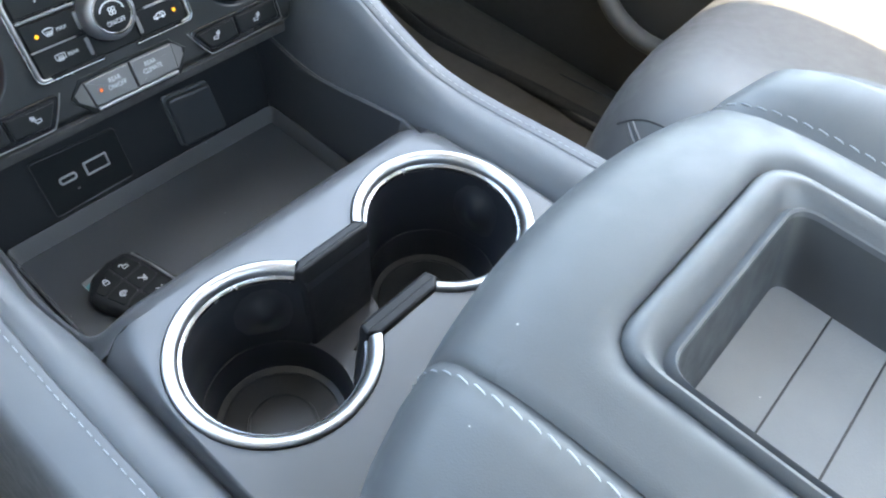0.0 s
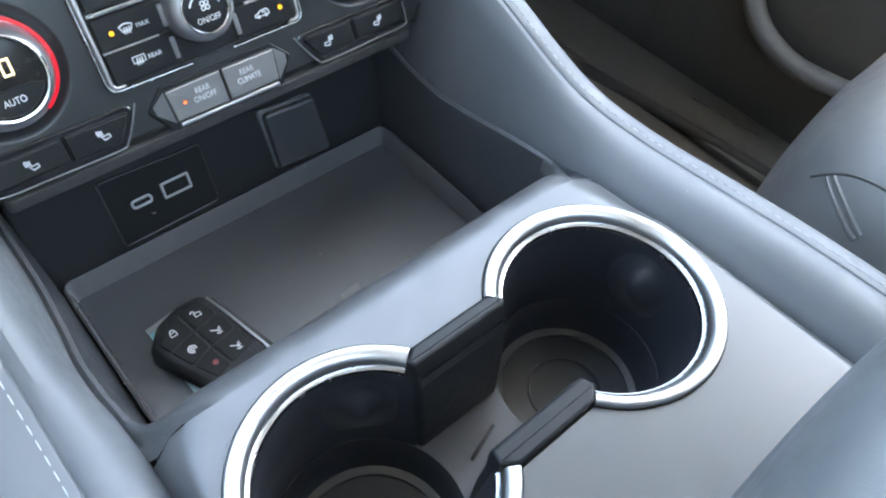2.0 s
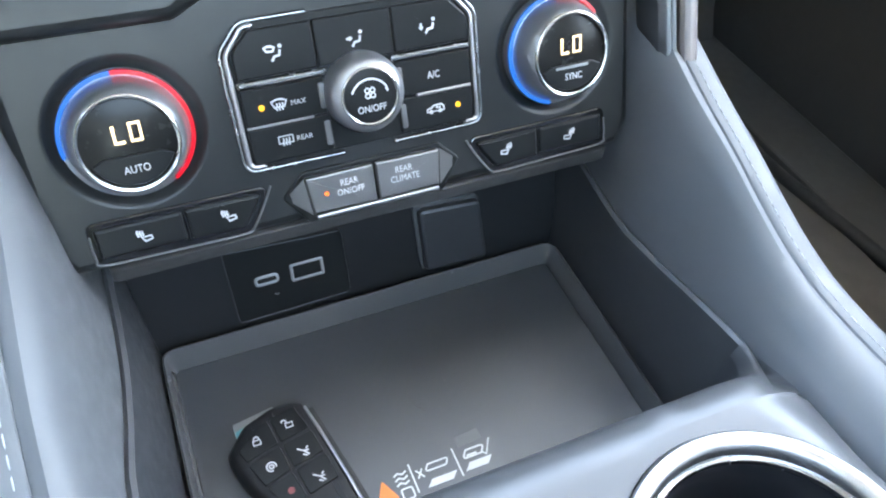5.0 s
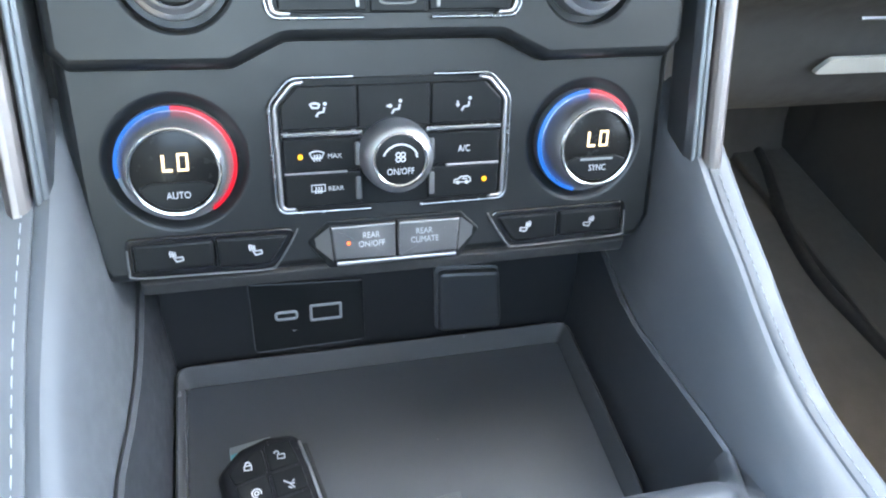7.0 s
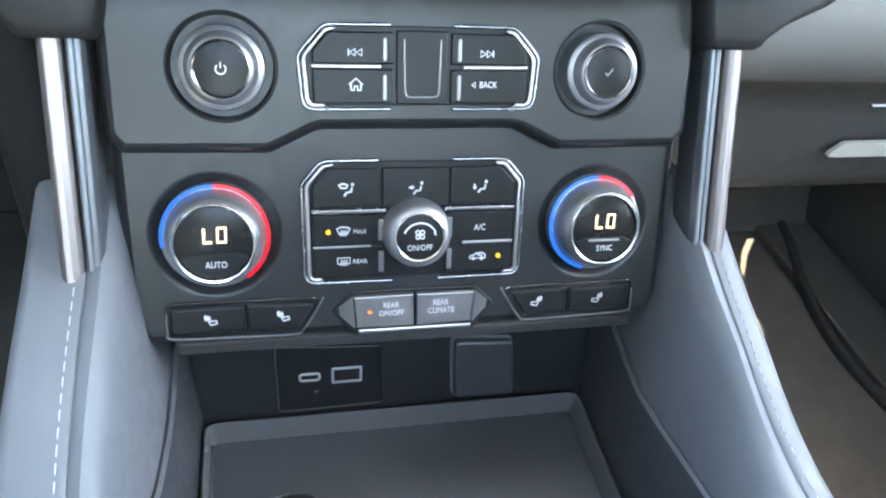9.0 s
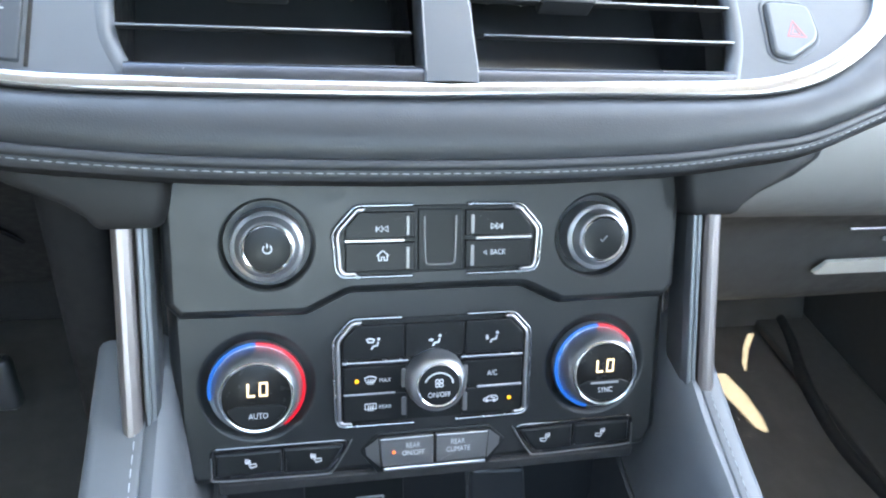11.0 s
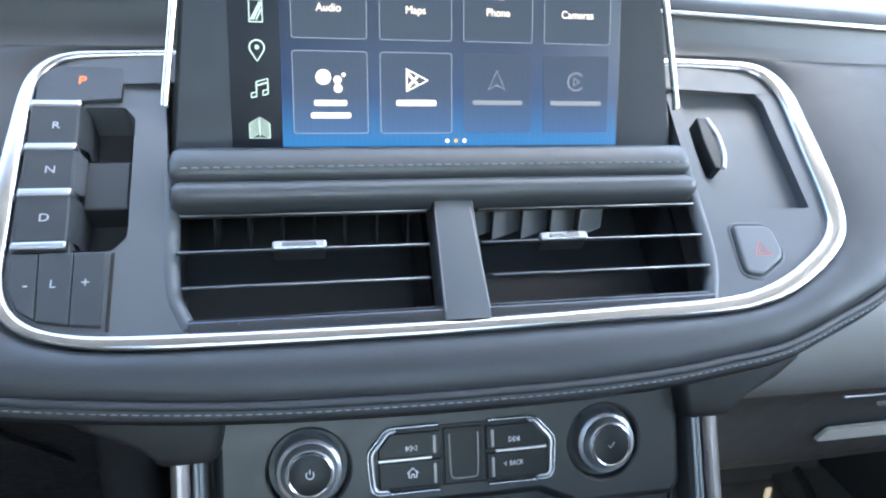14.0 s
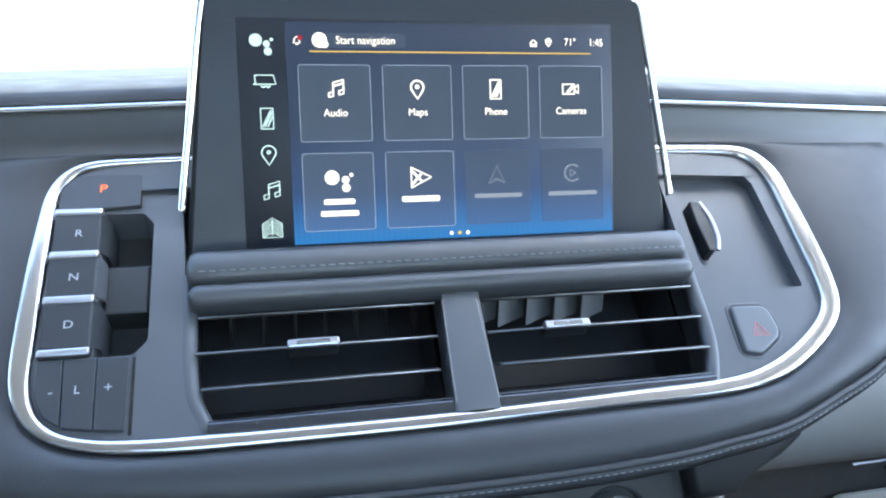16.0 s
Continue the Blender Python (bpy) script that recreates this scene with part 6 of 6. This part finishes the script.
# ---------------------------------------------------------------- armrest, seat and footwell
def armrest():
    q = thing("armrest", (0.004, -0.42, 0.30), "dark leather console armrest with a moulded open tray", "armrest")
    XA = 0.004
    ys = np.array([-0.2850, -0.2815, -0.2808, -0.2838, -0.2915, -0.3045, -0.321, -0.345, -0.42, -0.60])
    zs = np.array([0.452, 0.520, 0.562, 0.583, 0.5945, 0.6000, 0.6025, 0.6035, 0.604, 0.604])
    prof = [tuple(v)[:2] for v in spline([(y, z, 0) for y, z in zip(ys, zs)], 120)]
    back = [p for p in prof if p[1] > 0.5995]

    def lid_z(x, y):
        u = min(1.0, abs(x - XA) / 0.0775)
        yy = y + 0.010 * u * u * (1.0 if y > -0.32 else max(0.0, 1 - (-0.32 - y) / 0.06))
        return float(np.interp(-yy, [-p[0] for p in back], [p[1] for p in back])) - 0.006 * u ** 3

    # middle section between the two seams, open for the tray
    xs = np.array([-0.0775, -0.0765, -0.0745] + list(np.linspace(-0.07, 0.07, 19)) + [0.0745, 0.0765, 0.0775])
    start = [i for i, p in enumerate(prof) if p[1] > 0.5995][0]
    rows = []
    for y, z in prof[:start + 1]:
        row = []
        for x in xs:
            u = abs(x) / 0.0775
            dip = 0.0022 if u > 0.999 else 0.0008 if u > 0.98 else 0.0
            row.append(Vector((XA + x, y - 0.010 * u * u - dip, z - 0.006 * u ** 3 - dip * 0.6)))
        rows.append(row)
    part("middle_front", loft(rows, False), LEATHER_DIMMED, q, "smooth leather front of the lid", angle=70)
    hole = resample(rounded([(-48.5, -480), (58.5, -480), (57, -329), (-48.0, -329.5)], [6, 6, 15, 15], 10), 160)
    y_end = rows[-1][0].y
    outer = [(1000 * v.x, 1000 * v.y) for v in rows[-1]]
    outer += [(81.5, 1000 * y) for y in np.linspace(y_end, -0.55, 30)[1:]] + [(x, -550) for x in (60, 30, 0, -30, -60)] + [(-73.5, 1000 * y) for y in np.linspace(-0.55, y_end, 30)[:-1]]
    mid = Vector((4.5, -400))
    near = []
    for p in outer:
        v, best = Vector(p) - mid, 0.5
        for i in range(len(hole)):
            r0, r1 = Vector(hole[i - 1]), Vector(hole[i])
            e, w = r1 - r0, r0 - mid
            den = v.x * e.y - v.y * e.x
            if abs(den) > 1e-9:
                t, u = (w.x * e.y - w.y * e.x) / den, (w.x * v.y - w.y * v.x) / den
                if t > 0 and -1e-6 <= u <= 1 + 1e-6:
                    best = t
                    break
        near.append(tuple(mid + v * best))
    rows = []
    for k in (0, 0.04, 0.10, 0.18, 0.28, 0.40, 0.52, 0.64, 0.76, 0.86, 0.92, 0.96, 0.985, 1.0):
        row = []
        for o, h in zip(outer, near):
            x, y = (o[0] + (h[0] - o[0]) * k) / 1000, (o[1] + (h[1] - o[1]) * k) / 1000
            g = 0.0016 * max(0.0, abs(x - XA) - 0.0755) / 0.002
            row.append(Vector((x, y, lid_z(x, y) - g - 0.0042 * (max(0.0, k - 0.62) / 0.38) ** 2.5)))
        rows.append(row)
    rows.append([v + Vector((0, 0, -0.003)) for v in rows[-1]])
    rows.append([v + Vector((0, 0, -0.007)) for v in rows[-1]])
    part("middle_top", loft(rows), LEATHER_DIMMED, q, "smooth leather top of the lid", angle=80)
    # shoulders outside the seams
    for s in (-1, 1):
        rows = []
        for y, z in zip(ys, zs):
            row = []
            for k, (dx, dz, dy) in enumerate(((-0.005, -0.004, 0), (0.0006, -0.0016, 0.0), (0.0026, -0.0002, -0.001), (0.012, 0.000 + 0.004 * (s > 0), -0.003), (0.028, -0.004 + 0.013 * (s > 0), -0.008), (0.045, -0.013 + 0.017 * (s > 0), -0.016), (0.058, -0.030 + 0.017 * (s > 0), -0.026), (0.064, -0.06, -0.034), (0.066, -0.16, -0.036))):
                fade = 1.0 if y > -0.31 else max(0.0, 1 - (-0.31 - y) / 0.05)
                zz = z - 0.006 + dz * min(1.0, (z - 0.40) / 0.2)
                row.append(Vector((XA + s * (0.0785 + dx), y - (0.010 - dy) * 1.0 * max(fade, 0.0) + (0 if fade else 0), zz)))
            rows.append(row)
        cols = [spline([r[k] for r in rows], 48) for k in range(len(rows[0]))]
        w = part("side_section", loft([[c[k] for c in cols] for k in range(48)], False), LEATHER_DIMMED, q, "leather shoulder of the armrest", angle=70)
        seam = [p + Vector((s * 0.0012, 0, 0.0006)) for p in cols[2][8:]]
        stitches(seam, w, THREAD, 0.0058, 0.0046, 0.00024, (0, 0, 1), slant=0.0005)
    # moulded tray
    lip = rounded([(-48.3, -480), (58.3, -480), (56.8, -329.2), (-47.8, -329.7)], [6, 6, 15, 15], 10)
    inner = rounded([(-41.5, -474), (42.5, -474), (42.5, -345.5), (-41.5, -346)], [4, 4, 9, 9], 10)
    rows = ((0, 590), (0, 598.0), (0.03, 599.4), (0.10, 600.8), (0.24, 601.8), (0.42, 601.4), (0.58, 599.4), (0.70, 597.2), (0.77, 596.6), (0.82, 597.2), (0.87, 599.0), (0.92, 599.8), (0.97, 599.4), (1.0, 597.6), (1.08, 594.0), (1.36, 579.0), (1.44, 574.5), (1.5, 573))
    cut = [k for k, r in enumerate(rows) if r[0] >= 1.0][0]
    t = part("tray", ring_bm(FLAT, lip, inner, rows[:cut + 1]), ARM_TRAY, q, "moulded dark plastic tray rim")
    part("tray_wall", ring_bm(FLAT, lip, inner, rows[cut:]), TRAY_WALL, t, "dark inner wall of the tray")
    part("tray_floor", slab_bm(FLAT, shrink(inner, 1), 566, 573.2, 0.4), ARM_FLOOR, t)
    for y in (-374, -394, -414, -434):
        part("groove", slab_bm(FLAT, box_loop(-39.5, y - 0.35, 40, y + 0.35, 0.2), 573, 573.5, 0.2), PLASTIC_DIM, t)
    brick("bin", XA - 0.125, XA + 0.125, -0.60, -0.305, 0.30, 0.560, PLASTIC_DIM, q, 0.02)


def passenger_seat():
    q = thing("passenger_seat", (0.50, -0.45, 0.12), "dark grey leather passenger seat beside the console", "car seat")
    # cushion: stations across the seat, each a front-to-back profile
    prof = [(-0.157, 0.20), (-0.150, 0.28), (-0.152, 0.34), (-0.165, 0.388), (-0.195, 0.418), (-0.25, 0.431), (-0.34, 0.433), (-0.50, 0.425), (-0.75, 0.41)]
    rows = []
    for x, dz, dy in ((0.232, -0.20, -0.055), (0.226, -0.10, -0.05), (0.232, -0.03, -0.045), (0.250, 0.006, -0.036), (0.285, 0.022, -0.022), (0.325, 0.024, -0.012), (0.36, 0.020, -0.006), (0.39, 0.016, -0.002), (0.42, 0.012, 0), (0.50, 0.006, 0.004), (0.58, 0.006, 0), (0.628, 0.0, -0.002), (0.638, -0.006, -0.004), (0.650, 0.0, -0.006), (0.70, 0.03, -0.02), (0.735, 0.01, -0.035), (0.75, -0.10, -0.05)):
        rows.append([Vector((x, y + dy, max(0.10, z + dz * min(1, max(0.3, (z - 0.2) / 0.2))))) for y, z in prof])
    cols = [spline([r[k] for r in rows], 90) for k in range(len(prof))]
    grid = [[c[k] for c in cols] for k in range(90)]
    grid = [spline(r, 40) for r in grid]
    c = part("cushion", loft(grid, False), LEATHER_SEAT, q, "smooth leather seat cushion with raised bolsters", angle=70)
    # seams: one across behind the nose, double welt at the inner corner
    for pts in ([(0.2574, -0.2091, 0.4155), (0.2472, -0.2205, 0.4135), (0.2399, -0.2342, 0.4096), (0.2373, -0.2421, 0.4074)], [(0.2578, -0.2118, 0.4186), (0.2486, -0.2231, 0.4171), (0.2416, -0.2355, 0.4136), (0.2385, -0.2435, 0.4108)]):
        part("welt", tube_bm(spline(pts, 16), 0.0013, 8), LEATHER_SEAT, c, "raised welt at the cushion's corner")
    pts = [(0.2603, -0.2009, 0.4079), (0.2593, -0.2086, 0.4169), (0.2583, -0.2186, 0.4246), (0.2559, -0.2318, 0.4302), (0.253, -0.246, 0.4328), (0.252, -0.262, 0.434)]
    part("seam", tube_bm(spline(pts, 24), 0.0009, 6), PLASTIC_DIM, c, "dark sewn seam")
    part("back", loft([[Vector((x, y, z)) for x, z in rounded([(0.24, 0.36), (0.74, 0.36), (0.70, 1.02), (0.28, 1.02)], 0.06, 5)] for y in (-0.76, -0.68, -0.66)], True, (True, True)), LEATHER_SEAT, q)
    brick("base", 0.27, 0.71, -0.72, -0.24, 0.0, 0.24, PLASTIC_DIM, q, 0.02)


def footwell():
    g = thing("glove_box", (0.46, 0.22, 0.40), "dark grey glove box below the passenger dash", "glove box")
    xs = np.linspace(0.172, 0.79, 14)
    prof = [(0.17, 0.672), (0.125, 0.652), (0.093, 0.618), (0.082, 0.582), (0.092, 0.548), (0.122, 0.518), (0.158, 0.494), (0.184, 0.466), (0.193, 0.440), (0.198, 0.416), (0.212, 0.378), (0.232, 0.352), (0.25, 0.346)]
    line = [tuple(v)[:2] for v in spline([(a, b, 0) for a, b in prof], 40)]
    cut = min(range(40), key=lambda i: abs(line[i][1] - 0.512))
    # colour split: pad raised to a sunlit tone, lid dark as in shade
    for nm, rows, mat, words in (("upper_pad", line[:cut + 1], LOWER_DASH_LIT, "soft grey pad above the lid, toned as if sunlit"), ("lid", [(y + 0.0015, z) for y, z in line[cut:]], LID_SHADED, "grained black lid, kept dark for the shade there")):
        part(nm, loft([[Vector((x, y + 0.015 * abs(x - 0.40), z)) for x in xs] for y, z in rows], False), mat, g, words, angle=70)
    # pale raised shape standing in for a patch of sun on the lid
    patch_outline = [(0.378, 0.4115), (0.386, 0.428), (0.50, 0.430), (0.51, 0.412)]
    bm = loft([[Vector((x, 0.1965 + (0.4165 - z) * 0.3 - 0.002, z)) for x, z in rounded(patch_outline, 0.004, 3)], [Vector((x, 0.1965 + (0.4165 - z) * 0.3 - 0.006, z)) for x, z in rounded(patch_outline, 0.005, 3)]], True, (True, True))
    part("sun_patch", bm, SUN_PATCH, g, "pale raised panel in place of a sun patch")
    part("trim_line", tube_bm([Vector((0.390, 0.186, 0.463)), Vector((0.47, 0.187, 0.462)), Vector((0.60, 0.189, 0.460))], 0.0016, 8), SATIN, g, "thin bright trim line")
    part("badge", slab_bm(panel_frame(0.190, 0.452, 20), box_loop(430, -4, 446, 0, 1.8), 0, 2, 0.5), SATIN, g)
    t = thing("door_trim", (0.70, -0.0, 0.2), "grey curved trim moulding on the passenger door", "door trim")
    pts = spline([(0.785, 0.17, 0.34), (0.782, 0.11, 0.225), (0.778, 0.070, 0.167), (0.776, 0.025, 0.141), (0.776, -0.03, 0.134), (0.778, -0.14, 0.148)], 30)
    part("moulding", tube_bm(pts, 0.014, 12), DOOR_LIGHT, t)
    s = thing("door_sill", (0.62, -0.1, 0.0), "black sill moulding beside the footwell carpet", "sill")
    brick("sill", 0.70, 0.80, -0.60, 0.66, 0.0, 0.016, DOOR, s, 0.005)
    seal = spline([(0.752, 0.60, 0.012), (0.738, 0.54, 0.012), (0.716, 0.48, 0.012), (0.694, 0.41, 0.012), (0.678, 0.31, 0.012), (0.688, 0.21, 0.012), (0.704, 0.10, 0.012), (0.722, -0.06, 0.012), (0.735, -0.20, 0.012)], 50)
    part("seal", tube_bm(seal, 0.0105, 10), PLASTIC_DIM, s, "black rubber door seal")
    for line in ([(0.762, 0.10, 0.017), (0.776, -0.01, 0.017)], [(0.700, 0.08, 0.017), (0.716, -0.01, 0.017), (0.732, -0.10, 0.017)]):
        part("scuff_strip", tube_bm([Vector(p) for p in line], 0.0016, 8), BEZEL, s, "thin scuff strip")
    m = thing("floor_mat", (0.46, 0.1, 0.0), "black carpet mat in the passenger footwell", "floor mat")
    part("mat", slab_bm(FLAT, box_loop(235, -170, 690, 470, 30, 5), 0.5, 12, 4), CARPET, m)
    rows = [[Vector((x, y, z)) for x in np.linspace(0.21, 0.79, 6)] for y, z in ((0.575, 0.008), (0.60, 0.06), (0.65, 0.30), (0.67, 0.42))]
    part("toe_board", loft(rows, False), CARPET, m)
    side = thing("console_side", (0.21, 0.1, 0.0), "black footwell side panel of the console", "panel")
    brick("panel", 0.165, 0.20, 0.05, 0.66, 0.0, 0.46, PLASTIC, side, 0.012)
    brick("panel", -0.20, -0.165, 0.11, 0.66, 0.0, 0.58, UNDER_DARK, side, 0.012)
    k = thing("knee_panel", (-0.45, 0.2, 0.42), "black knee panel under the steering column", "panel")
    prof = [(0.060, 0.618), (0.075, 0.585), (0.115, 0.548), (0.150, 0.505), (0.19, 0.44), (0.24, 0.40), (0.36, 0.39)]
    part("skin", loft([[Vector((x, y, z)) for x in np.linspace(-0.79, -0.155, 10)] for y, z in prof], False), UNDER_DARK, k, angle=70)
    part("seam", tube_bm([Vector((-0.245, 0.066, 0.595)), Vector((-0.240, 0.105, 0.552)), Vector((-0.225, 0.16, 0.49))], 0.002, 6), GLOSS, k)
    p = thing("brake_pedal", (-0.38, 0.36, 0.1), "dark ribbed pedal in the driver footwell", "pedal")
    brick("pad", -0.44, -0.33, 0.34, 0.36, 0.16, 0.23, RUBBER, p, 0.008)
    part("arm", tube_bm([Vector((-0.385, 0.36, 0.2)), Vector((-0.385, 0.44, 0.32)), Vector((-0.385, 0.47, 0.45))], 0.01, 8), PLASTIC_DIM, p)


def dust_specks():
    bm = bmesh.new()
    sill = OV @ Vector((-0.109, -0.026, 0.0014))
    rng = random.Random(11)
    for p in ((-0.0603, -0.3098, 0.6008), (-0.0884, -0.3181, 0.5944), (-0.098, -0.336, 0.5962), (-0.104, -0.0883, 0.413), (0.1325, -0.1849, 0.4632), tuple(sill), (0.02, -0.05, 0.3683), (0.066, -0.016, 0.3683), (-0.0116, -0.3695, 0.5754)):
        r = rng.uniform(0.00014, 0.00026)
        m = Matrix.Translation(p) @ Matrix.Rotation(rng.uniform(0, 3), 4, "Z") @ Matrix.Diagonal((r * rng.uniform(1, 2), r, r * 0.7, 1))
        bmesh.ops.create_icosphere(bm, subdivisions=1, radius=1.0, matrix=m)
    tagged(part("dust", bm, DUST), "tiny pale dust specks on the trim", "dust", kind="stuff")


# ---------------------------------------------------------------- build
cabin()
outside()
console()
tray_back()
charging_pad()
key_fob()
cup_holder()
climate_panel()
radio_panel()
stack_pillars()
loop_out, loop_in = dashboard()
bezel(loop_out, loop_in)
air_vents()
screen_cushion()
touchscreen()
armrest()
passenger_seat()
footwell()
dust_specks()
